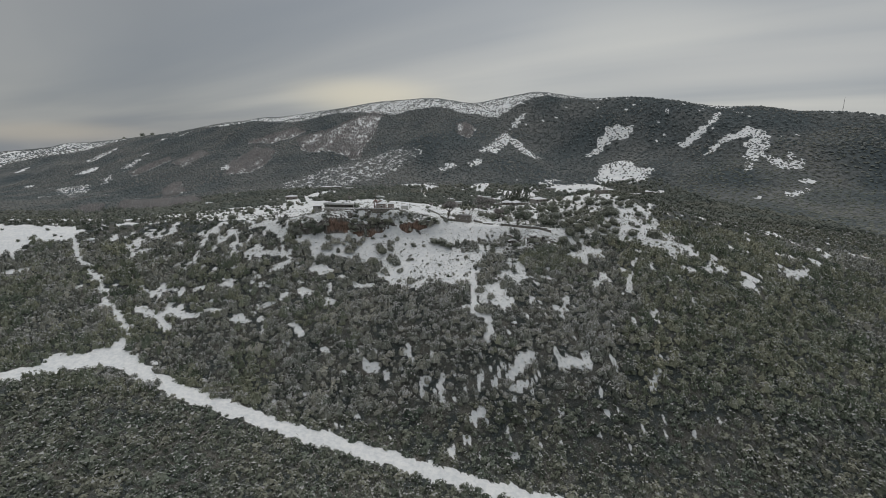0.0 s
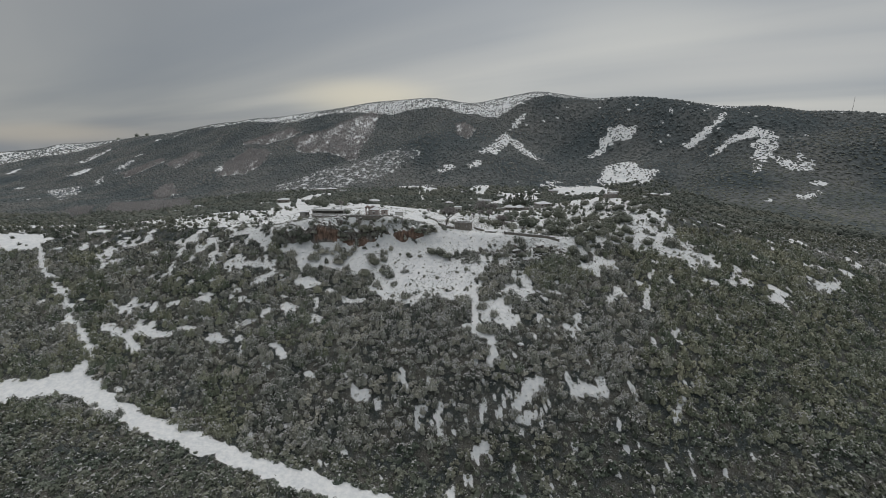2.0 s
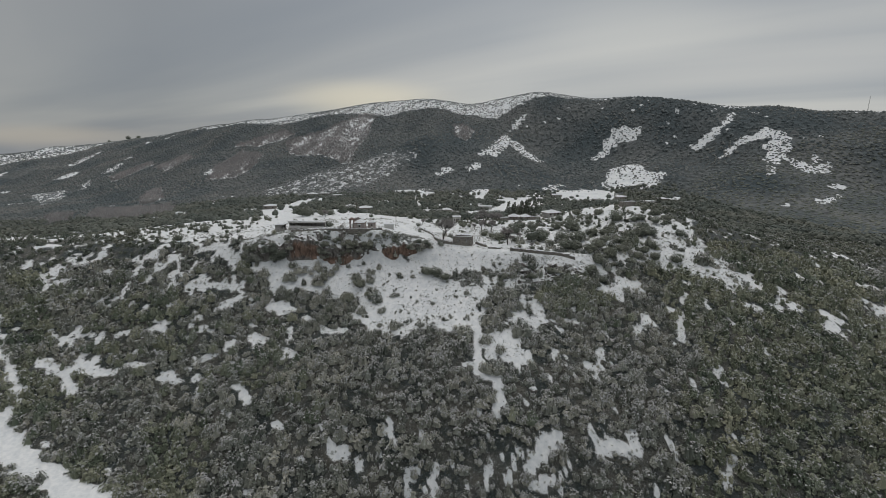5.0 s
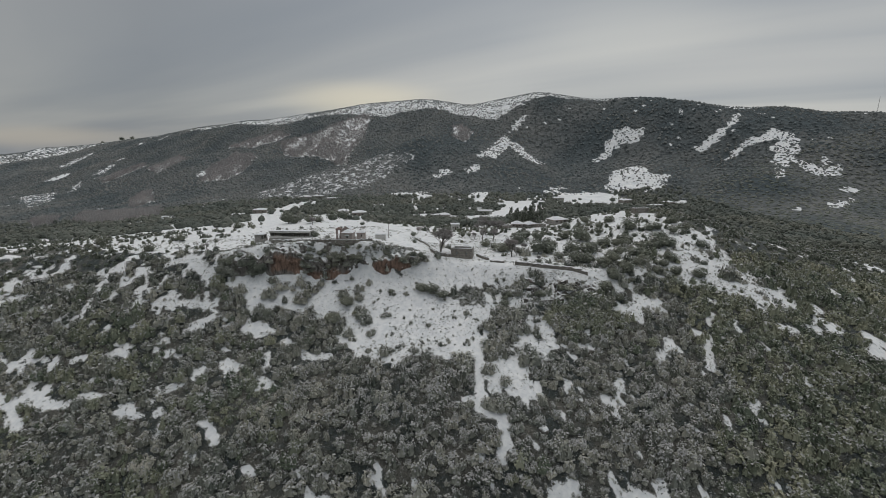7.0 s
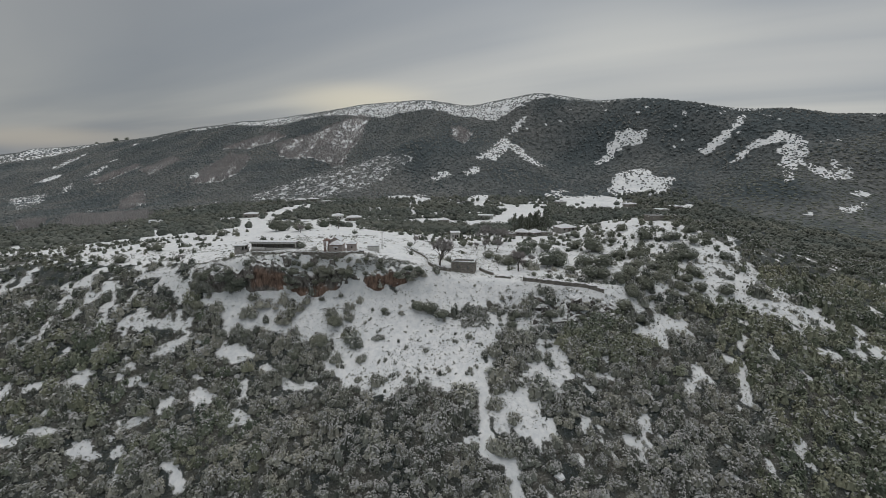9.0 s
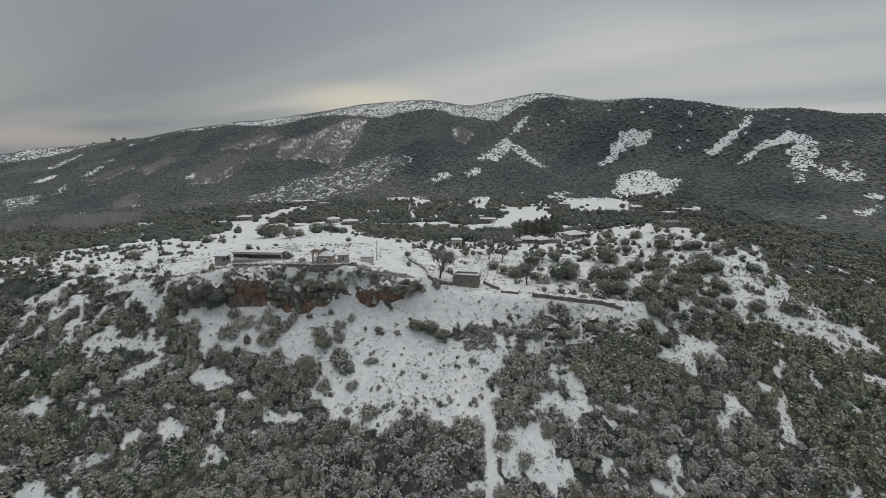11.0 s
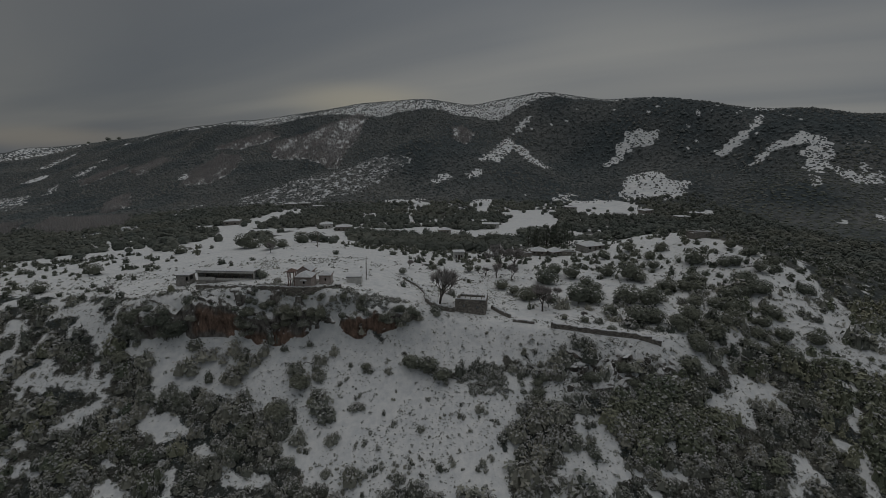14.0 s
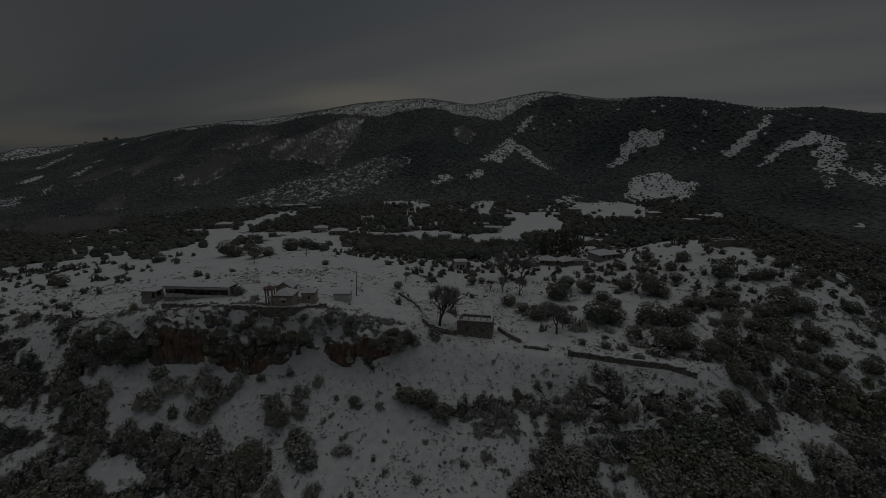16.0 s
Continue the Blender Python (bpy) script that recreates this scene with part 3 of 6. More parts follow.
def run_edge(x, y):
    """Distance from x, y to the ragged edge of the nearest run of open snow; below 0 inside it."""
    x, y = x + 0.9 * bumps(x, y, 3.5, 35) + 0.5 * bumps(x, y, 1.1, 37, 1), y + 0.9 * bumps(x, y, 3.5, 38) + 0.5 * bumps(x, y, 1.1, 39, 1)
    best = np.full(x.shape, 1e9)
    for run in RUNS_LEFT_A + RUNS_LEFT_B + RUNS_RIGHT_A + RUNS_RIGHT_B + RUNS_LOW_A + RUNS_LOW_B + RUNS_FAR:
        for (ax, ay, aw), (bx, by, bw) in zip(run, run[1:] or run):
            dx, dy = bx - ax, by - ay
            s = np.clip(((x - ax) * dx + (y - ay) * dy) / max(0.01, dx * dx + dy * dy), 0, 1)
            best = np.minimum(best, np.hypot(x - ax - s * dx, y - ay - s * dy) - aw - s * (bw - aw))
    return best


def cover(x, y):
    """How much of the ground scrub or wood covers, 0 to 1."""
    u, v = wobble(x, y)
    c = np.full(x.shape, 0.97)
    # small breaks: many on the upper and left face, few low on the right
    often = 0.64 - 0.16 * ramp(185, 235, y) + 0.10 * ramp(40, 90, -x) + 0.12 * ramp(30, 80, x) * (1 - ramp(215, 240, y)) + 0.15 * (1 - ramp(150, 185, y))
    c = np.where((bumps(x, y, 6.5, 21, 2) > often) & (y < 300), 0.15, c)
    c = np.where((bumps(x, y, 16, 22, 3) > 0.36) & (y > 228) & (y < 300) & (x > 60) & (x < 118), 0.3, c)
    # thin streaks of snow between the bushes down the middle of the face
    c = np.where((bumps(x, y * 0.5, 2.2, 26, 2) > 0.54) & (np.abs(x - 25) < 75) & (y > 152) & (y < 212), 0.3, c)
    # the closed thicket under the clearing
    closed = (x > -48) & (x < 13) & (y > 188) & (y < 214)
    c = np.where(closed, 0.98, c)
    near = y < 310
    c[near] = np.where(run_edge(x[near], y[near]) < 0.1, 0.05, c[near])
    c = np.where((y >= 300) & (y < 340) & (x < 112), 0.55, c)
    c = np.where((y >= 340) & (y < 480), 0.85 - 0.6 * (bumps(x, y, 34, 23) > 0.12 + 0.5 * ramp(90, 130, x - 0.2 * (y - 340))), c)
    c = np.where((y >= 480) & (y < 800), 0.92 - 0.55 * ((bumps(x, y, 60, 24) > 0.36 + 0.6 * ramp(-60, -20, x)) & (y < 620)), c)
    # small open plots among the village trees
    c = np.where((y > 430) & (y < 730) & (x > -70) & (x < 0.3 * y) & (bumps(x, y * 0.55, 15, 47, 2) > 0.30), 0.15, c)
    # the village terraces behind the plateau
    c = np.where((x > -0.31 * y - 15) & (x < -36) & (y > 345) & (y < 485) & (x < -36 - 0.25 * (y - 345)) & (bumps(x, y, 26, 27) > -0.42), 0.07, c)
    crest = along(CREST_Y, x, 1, 60)
    strip = np.interp(x, (-1500, -1250, -1150, -850, -700, -400, 120, 200, 330, 400), (330, 280, 70, 60, 100, 130, 120, 60, 25, 10))
    c = np.where((v > crest - strip) & (v < crest + 80) & (y > 500), 0.63, c)
    c = np.where((y > 900) & (x < -350) & (bumps(x, y, 90, 25) > 0.42), 0.55, c)
    # flecks of snow between the trees under the right-hand skyline
    c = np.where((y > 700) & (x > 150) & (v > crest - 170) & (v < crest + 20) & (bumps(x, y, 9, 43, 2) > 0.58), 0.3, c)
    for poly, value in PLOTS:
        c = np.where(inside(poly, u, v), np.minimum(value, c) if value > 0.3 and poly[0][1] < 330 else value, c)
    # darker growth on the spur and in parts of the snow patches
    c = np.where((inside(SNOW_ARCH, u, v) | inside(SNOW_SPECKLE, u, v) | inside(SNOW_GULLY, u, v)) & (bumps(x, y, 16, 39) > 0.42), 0.97, c)
    c = np.where(inside(PLATEAU, u, v) & (x < -100), 0.26, c)
    # shoulders where thickets and open snow share the slope
    c = np.where(inside(LEFT_SHOULDER, u, v) & (c > 0.3), np.where(bumps(x, y * 0.8, 4.2, 44, 2) > 0.20, 0.10, 0.97), c)
    c = np.where((x > -175) & (x < -42) & (y > 211) & (y < 246) & (c > 0.3) & (bumps(x + 0.6 * y, y * 1.3, 5.0, 48, 2) > 0.40 + 0.25 * ramp(-75, -42, x)), 0.08, c)
    c = np.where(inside(RIGHT_SHOULDER, u, v) & (bumps(x, y * 0.8, 8, 45, 2) > 0.48), 0.10, c)
    c = np.where(inside(JUNCTION, u, v), 0.02, c)
    c = np.where(away(ROAD, u, v) < 4.1, 0, c)
    c = np.where(away(TRACK, u, v) < 1.6 + 3.2 * ramp(200, 186, v), 0, c)
    c = np.where(away(PATH, x, y) + 0.5 * bumps(x, y, 3, 36) < 1.5, 0, c)
    return c


def leafless_at(x, y):
    r = np.zeros(len(x), bool)
    for poly in BARE_WOODS:
        r |= inside(poly, *wobble(x, y))
    return r


def in_view(x, y):
    """Within what the whole walk can see, with a margin."""
    return (np.abs(x) < 1.08 * y + 14) & (y > 88)


# ---- ground: one sheet to the horizon ----
def sheet(name, verts, faces_flat, per, material):
    """A mesh from arrays; all faces have `per` corners."""
    me = bpy.data.meshes.new(name)
    me.vertices.add(len(verts))
    me.vertices.foreach_set("co", np.ascontiguousarray(verts, np.float32).ravel())
    n = len(faces_flat) // per
    me.loops.add(n * per)
    me.loops.foreach_set("vertex_index", np.ascontiguousarray(faces_flat, np.int32))
    me.polygons.add(n)
    me.polygons.foreach_set("loop_start", np.arange(n, dtype=np.int32) * per)
    me.polygons.foreach_set("loop_total", np.full(n, per, np.int32))
    for m in material if isinstance(material, tuple) else (material,):
        me.materials.append(m)
    return me


def ground():
    fore = np.arange(-60, 60.01, 0.38)
    rear = np.arange(66, 295, 6.0)
    turn = np.radians(np.concatenate([fore, rear]))
    r = np.concatenate([np.arange(3, 120, 6.0), np.arange(120, 330, 1.3), np.arange(330, 720, 3.6), np.arange(720, 1300, 6.0), np.arange(1300, 1500, 10.0), np.arange(1500, 2300, 20.0), np.geomspace(2300, 4700, 14)])
    a, b = np.meshgrid(turn, r)
    x, y = np.sin(a) * b, np.cos(a) * b
    z = land(x, y)
    rows, cols = x.shape
    i, j = np.meshgrid(np.arange(rows - 1), np.arange(cols), indexing="ij")
    k = (j + 1) % cols
    quads = np.stack([i * cols + j, i * cols + k, (i + 1) * cols + k, (i + 1) * cols + j], -1).reshape(-1, 4)[:, ::-1]
    me = sheet("ground", np.stack([x, y, z], -1).reshape(-1, 3), quads.ravel(), 4, (GROUND, HAZED_MOUNTAIN))
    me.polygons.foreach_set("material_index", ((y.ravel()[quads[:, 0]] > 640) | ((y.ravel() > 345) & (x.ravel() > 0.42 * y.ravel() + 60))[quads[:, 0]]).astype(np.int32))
    me.update()
    c = cover(x.ravel(), y.ravel())
    # grass and thorn showing through the thinner snow of the near hill
    px, py = x.ravel(), y.ravel()
    thin = (0.16 + 0.16 * bumps(px, py, 8, 64)) * ramp(195, 215, py) * (1 - ramp(330, 360, py)) * ramp(3.0, 6.0, away(ROAD, px, py))
    thin = thin + 0.13 * (inside(KNOLL, *wobble(px, py)) | inside(CRAG_LOW, *wobble(px, py)) | inside(LEFT_SHOULDER, *wobble(px, py)))
    far = np.where(c > 0.80, 1.0, 0.14)
    far = np.where(inside(SPUR, *wobble(px, py)), 0.55, far)
    far = np.where(leafless_at(px, py), 0.27, far)
    at = me.attributes.new("litter", "FLOAT", "POINT")
    at.data.foreach_set("value", np.ascontiguousarray(np.where((py > 640) | (py > 345) & (px > 0.42 * py + 60), far, np.maximum(c * np.where(c > 0.8, 0.75, 0.35), thin)), np.float32))
    me.polygons.foreach_set("use_smooth", np.ones(len(me.polygons), bool))
    return tagged(new("ground", me), "snow-covered hillside with dark leaf litter under the scrub", "ground", kind="structure")


ground()


# ---- scrub and woods ----
def crown(rng, count, leaf, snow, squash=0.8, core=True, lumps=5, up=0.45, loose=0.55, heart=1.0):
    """A crown about one metre in radius on z = 0: loose leaf sprays round a dark heart. Gives corners (n, 3, 3) and which sprays hold snow."""
    d = rng.normal(size=(count, 3))
    d /= np.linalg.norm(d, axis=1)[:, None]
    d[:, 2] = np.where(d[:, 2] < -0.25, -d[:, 2], d[:, 2])
    knob = rng.normal(size=(lumps, 3))
    knob /= np.linalg.norm(knob, axis=1)[:, None]
    knob[:, 2] = np.abs(knob[:, 2])
    bulge = np.max(d @ knob.T, axis=1)
    rad = (0.66 + 0.38 * bulge ** 3) * rng.uniform(0.80, 1.10, count)
    p = d * rad[:, None] * (1, 1, squash) + (0, 0, 0.45 * squash)
    # each spray faces outward and up, with a good deal of disorder
    n = d * (1.35 - up) + (0, 0, up) + rng.normal(size=(count, 3)) * loose
    n /= np.linalg.norm(n, axis=1)[:, None]
    side = np.cross(n, rng.normal(size=(count, 3)))
    side /= np.linalg.norm(side, axis=1)[:, None]
    other = np.cross(n, side)
    size = leaf * rng.uniform(0.65, 1.35, count)[:, None]
    tri = np.stack([p + side * size, p - 0.5 * side * size + 0.8 * other * size, p - 0.55 * side * size - 0.75 * other * size], 1)
    tri += rng.normal(size=tri.shape) * leaf * 0.12
    white = rng.uniform(size=count) < snow * np.clip(n[:, 2] * 1.3, 0.05, 1.2)
    if core:
        rings = [[(math.cos(t) * w, math.sin(t) * w, h * squash) for t in np.arange(6) * math.pi / 3 + 0.4 * h] for w, h in ((0.42, 0.0), (0.70, 0.38), (0.52, 0.74))]
        top, faces = (0, 0, 0.95 * squash), []
        for q in range(6):
            w = (q + 1) % 6
            for low, high in zip(rings, rings[1:]):
                faces += [(low[q], low[w], high[w]), (low[q], high[w], high[q])]
            faces += [(rings[2][q], rings[2][w], top)]
        tri = np.concatenate([np.array(faces) * heart, tri])
        white = np.concatenate([np.zeros(len(faces), bool), white])
    return tri, white


def clump(rng, count, leaf, snow, lobes=5, core=True):
    """A bush of several upright lobes, about one metre in radius on z = 0."""
    away_, turn = 0.6 * np.sqrt(rng.uniform(0, 1, lobes)), rng.uniform(0, 2 * math.pi, lobes)
    centre = np.stack([away_ * np.cos(turn), away_ * np.sin(turn), np.zeros(lobes)], -1)
    wide, tall = rng.uniform(0.36, 0.60, lobes), rng.uniform(0.65, 1.25, lobes) * (1.1 - 0.5 * away_)
    k = rng.choice(lobes, count, p=wide ** 2 / np.sum(wide ** 2))
    d = rng.normal(size=(count, 3))
    d[:, 2] = np.abs(d[:, 2]) * 1.2 - 0.15
    d /= np.linalg.norm(d, axis=1)[:, None]
    r = rng.uniform(0.78, 1.12, count)[:, None]
    p = centre[k] + d * r * np.stack([wide[k], wide[k], tall[k]], -1)
    n = d + (0, 0, 0.55) + rng.normal(size=(count, 3)) * 0.34
    n /= np.linalg.norm(n, axis=1)[:, None]
    side = np.cross(n, rng.normal(size=(count, 3)))
    side /= np.linalg.norm(side, axis=1)[:, None]
    other = np.cross(n, side)
    size = leaf * rng.uniform(0.6, 1.4, count)[:, None]
    tri = np.stack([p + side * size, p - 0.5 * side * size + 0.8 * other * size, p - 0.55 * side * size - 0.75 * other * size], 1)
    white = rng.uniform(size=count) < snow * np.clip(2.2 * d[:, 2] ** 1.5, 0.06, 1.7)
    if core:
        faces = []
        for q in range(lobes):
            ring = [(centre[q][0] + 0.8 * wide[q] * math.cos(t), centre[q][1] + 0.8 * wide[q] * math.sin(t)) for t in np.arange(4) * math.pi / 2 + turn[q]]
            for a, b in zip(ring, ring[1:] + ring[:1]):
                faces += [((*a, -0.1), (*b, -0.1), (centre[q][0], centre[q][1], 0.92 * tall[q]))]
        tri = np.concatenate([np.array(faces), tri])
        white = np.concatenate([np.zeros(len(faces), bool), white])
    return tri, white


def dome(rng, squash=0.62):
    """A far-off rounded crown: an uneven closed dome about one metre in radius."""
    turn = np.arange(5) * 2 * math.pi / 5
    rings = [[(math.cos(t) * w, math.sin(t) * w, h * squash) for t, w in zip(turn + rng.uniform(0, 1), r * rng.uniform(0.75, 1.15, 5))] for r, h in ((0.95, -0.1), (0.72, 0.65))]
    top, faces = (rng.uniform(-0.1, 0.1), rng.uniform(-0.1, 0.1), squash), []
    for q in range(5):
        w = (q + 1) % 5
        faces += [(rings[0][q], rings[0][w], rings[1][w]), (rings[0][q], rings[1][w], rings[1][q]), (rings[1][q], rings[1][w], top)]
    return np.array(faces), np.zeros(len(faces), bool)


def bare_crown(rng, count):
    """A leafless tree one unit high as fine upright sprays of twigs."""
    base = rng.normal(size=(count, 3)) * (0.16, 0.16, 0)
    up = rng.uniform(0.45, 1.0, count)
    tip = base * 1.8 + rng.normal(size=(count, 3)) * (0.05, 0.05, 0)
    tip[:, 2] = up
    across = rng.normal(size=(count, 3)) * (1, 1, 0)
    across /= np.linalg.norm(across, axis=1)[:, None]
    base[:, 2] = rng.uniform(0, 0.3, count)
    tri = np.stack([base - across * 0.034, base + across * 0.034, tip], 1)
    return tri, rng.uniform(size=count) < 0.30


def scatter(rng, x0, x1, y0, y1, step, keep=1.0):
    """Jittered places between the limits where cover lets something grow."""
    gx, gy = np.meshgrid(np.arange(x0, x1, step), np.arange(y0, y1, step))
    gx = (gx + rng.uniform(-0.5, 0.5, gx.shape) * step).ravel()
    gy = (gy + rng.uniform(-0.5, 0.5, gy.shape) * step).ravel()
    seen = in_view(gx, gy)
    gx, gy = gx[seen], gy[seen]
    ok = rng.uniform(size=gx.shape) < cover(gx, gy) * keep
    return gx[ok], gy[ok]


def tint(me, values):
    """A shade of its own for each face's plant, from 0 to 1."""
    at = me.attributes.new("tint", "FLOAT", "FACE")
    at.data.foreach_set("value", np.ascontiguousarray(values, np.float32))


def plant(name, x, y, size, kinds, rng, material, label, category, tall=(0.8, 1.25), sink=0.1, white=None):
    """Joins many crowns into one mesh."""
    z = land(x, y)
    which = rng.integers(0, len(kinds), len(x))
    corners, snow, shades = [], [], []
    for k, (tri, flag) in enumerate(kinds):
        m = which == k
        n = int(m.sum())
        if not n:
            continue
        t = rng.uniform(0, 2 * math.pi, n)
        c, s = np.cos(t)[:, None, None], np.sin(t)[:, None, None]
        r, h = size[m][:, None, None], (size[m] * rng.uniform(*tall, n))[:, None, None]
        r2 = r * rng.uniform(0.75, 1.2, n)[:, None, None]
        wx = (tri[None, ..., 0] * c * r - tri[None, ..., 1] * s * r2) + x[m][:, None, None]
        wy = (tri[None, ..., 0] * s * r + tri[None, ..., 1] * c * r2) + y[m][:, None, None]
        wz = tri[None, ..., 2] * h + (z[m] - sink * size[m])[:, None, None]
        corners.append(np.stack([wx, wy, wz], -1).reshape(-1, 3))
        snow.append(np.tile(flag, n))
        shades.append(np.repeat(rng.uniform(0, 1, n), len(flag)))
    corners, snow = np.concatenate(corners), np.concatenate(snow)
    me = sheet(name, corners, np.arange(len(corners)), 3, (material, FROST))
    me.polygons.foreach_set("material_index", snow.astype(np.int32))
    tint(me, np.concatenate(shades))
    me.update()
    return tagged(new(name, me), label, category, kind="stuff")


rng = np.random.default_rng(7)
NEAR_KINDS = [clump(rng, 150, 0.135, 0.12 + 0.055 * k, 4 + k % 4) for k in range(12)]
FROSTY_KINDS = [clump(rng, 150, 0.135, 0.55 + 0.05 * k, 4 + k % 4) for k in range(8)]
NEAR_GREEN = [clump(rng, 150, 0.135, 0.04 + 0.03 * k, 4 + k % 4) for k in range(10)]
SIDE_KINDS = [clump(rng, 68, 0.195, 0.10 + 0.05 * k, 4 + k % 3) for k in range(10)]
SIDE_GREEN = [clump(rng, 68, 0.195, 0.03 + 0.025 * k, 4 + k % 3) for k in range(10)]
LOW_KINDS = [clump(rng, 46, 0.26, 0.03 + 0.03 * k, 4 + k % 3) for k in range(8)]
HILL_KINDS = [clump(rng, 24, 0.36, 0.10, 4) for k in range(6)]
SMALL_KINDS = [clump(rng, 26, 0.26, 0.2, 3, False) for _ in range(6)]
MID_KINDS = [clump(rng, 40, 0.27, 0.08, 4) for _ in range(6)]
HEDGE_KINDS = [crown(rng, 90, 0.13, 0.0, 0.95, True, 8, 0.6, 0.2, 1.25) for _ in range(6)]
VALLEY_KINDS = [dome(rng) for _ in range(8)]
FAR_KINDS = [dome(rng) for _ in range(8)]
WOOD_KINDS = [crown(rng, 20, 0.32, 0.0, 0.9, True, 6, 0.7, 0.2, 1.2) for _ in range(6)]
BARE_KINDS = [bare_crown(rng, 20) for _ in range(6)]

# the face of the hill, nearest the walk
x, y = scatter(rng, -300, 300, 168, 268, 2.25)
size = (1.05 + 1.9 * rng.uniform(size=len(x)) ** 1.8) * (1 + 0.35 * bumps(x, y, 9, 29)) * np.where(cover(x, y) < 0.9, 1.2, 1.0)
# smaller where the open snow is near
size = size * (0.6 + 0.4 * ramp(0.1, 1.8, run_edge(x, y)))
# frosted and grey in the middle, greener towards the side valley and in patches
green = bumps(x, y, 26, 28) + 0.9 * ramp(40, 110, x) + 0.6 * ramp(45, 115, -x) > 0.62
near = (np.abs(x) < 88) & (y > 186)
# rime lies thickest on the brow in the middle of the face
rime = ~green & (rng.uniform(size=len(x)) < 0.6 * ramp(-40, 0, x) * (1 - ramp(60, 85, x)) * (1 - ramp(208, 225, y)))
for name, here, kinds, leaf, label in (
    ("frosted_scrub", rime, FROSTY_KINDS, SCRUB, "evergreen scrub thickly covered with rime and snow"),
    ("hillside_scrub", near & ~green & ~rime, NEAR_KINDS, SCRUB, "dense grey-green evergreen scrub dusted with snow"),
    ("hillside_scrub", ~near & ~green & ~rime, SIDE_KINDS, SCRUB, "dense grey-green evergreen scrub dusted with snow"),
    ("green_scrub", near & green, NEAR_GREEN, GREEN_SCRUB, "dense green evergreen scrub with little snow"),
    ("green_scrub", ~near & green, SIDE_GREEN, GREEN_SCRUB, "dense green evergreen scrub with little snow"),
):
    plant(name, x[here], y[here], size[here], kinds, rng, leaf, label, "scrub", (0.7, 1.5))


# large rounded bushes that stand out of the thicket, most on the upper and side slopes
BIG_KINDS = [clump(rng, 230, 0.105, 0.06 + 0.05 * k, 7 + k % 4) for k in range(8)]
x, y = scatter(rng, -230, 230, 170, 262, 5.2)
here = (rng.uniform(size=len(x)) < 0.22 + 0.34 * np.maximum(ramp(10, 60, -x), ramp(50, 90, x)) + 0.2 * ramp(205, 225, y)) & (run_edge(x, y) > 1.6) & (cover(x, y) > 0.9)
x, y = x[here], y[here]
green = bumps(x, y, 22, 46) + 0.8 * np.maximum(ramp(40, 110, x), ramp(30, 100, -x)) > 0.35
for name, here, leaf, label in (("large_scrub", ~green, SCRUB, "large rounded grey-green bushes dusted with snow"), ("large_green_scrub", green, GREEN_SCRUB, "large rounded dark green bushes with little snow")):
    plant(name, x[here], y[here], rng.uniform(2.2, 4.0, int(here.sum())), BIG_KINDS, rng, leaf, label, "scrub", (0.8, 1.15))


def undergrowth(name, x0, x1, y0, y1, step, leaf, tall, material, label):
    """Low twigs that fill the ground between the bushes."""
    gx, gy = np.meshgrid(np.arange(x0, x1, step), np.arange(y0, y1, step))
    x, y = (gx + rng.uniform(-0.5, 0.5, gx.shape) * step).ravel(), (gy + rng.uniform(-0.5, 0.5, gy.shape) * step).ravel()
    seen = in_view(x, y)
    x, y = x[seen], y[seen]
    grows = cover(x, y) > 0.5
    x, y = x[grows], y[grows]
    z = land(x, y) + tall * np.clip(0.45 + 0.8 * bumps(x, y, 2.6, 37, 2), 0.05, 1.3) * rng.uniform(0.6, 1.15, len(x))
    tri = np.stack([x, y, z], -1)[:, None, :] + rng.normal(size=(len(x), 3, 3)) * (leaf, leaf, leaf * 0.8)
    me = sheet(name, tri.reshape(-1, 3), np.arange(len(x) * 3), 3, (material, FROST))
    me.polygons.foreach_set("material_index", (rng.uniform(size=len(x)) < 0.05).astype(np.int32))
    tint(me, rng.uniform(0.2, 0.8, len(x)))
    me.update()
    tagged(new(name, me), label, "scrub", kind="stuff")


# the fill's dark colour holds the shade of the gaps between crowns
undergrowth("undergrowth", -150, 150, 168, 268, 0.55, 0.25, 0.6, SHADED_THORN, "low tangled frosted twigs between the bushes")
undergrowth("undergrowth", -170, 170, 88, 168, 0.95, 0.42, 0.7, SHADED_THORN, "low tangled twigs between the bushes beside the road")
# small growth at the edges of the open snow
gx, gy = np.meshgrid(np.arange(-200, 200, 1.5), np.arange(165, 300, 1.5))
x, y = (gx + rng.uniform(-0.75, 0.75, gx.shape)).ravel(), (gy + rng.uniform(-0.75, 0.75, gy.shape)).ravel()
x, y = x[in_view(x, y)], y[in_view(x, y)]
c = cover(x, y)
edge = cover(x + 1.6, y) + cover(x - 1.6, y) + cover(x, y + 1.6) + cover(x, y - 1.6)
ledge = inside(CRAG_BAND, x, y) & (rng.uniform(size=len(x)) < 0.85) | inside(CRAG_LOW, x, y) & (rng.uniform(size=len(x)) < 0.45) | inside(KNOLL, x, y) & (rng.uniform(size=len(x)) < 0.12)
ok = (c < 0.5) & (away(ROAD, x, y) > 4.5) & (away(PATH, x, y) > 1.5) & (rng.uniform(size=len(x)) < np.where(edge > 1.0, 0.6, 0.05) * np.where(y > 270, 0.5, 1)) | ledge
plant("small_scrub", x[ok], y[ok], rng.uniform(0.3, 0.95, int(ok.sum())), SMALL_KINDS, rng, SCRUB, "small twiggy bushes at the edge of the snow", "scrub", (0.7, 1.2))
x, y = scatter(rng, -220, 220, 88, 168, 2.4)
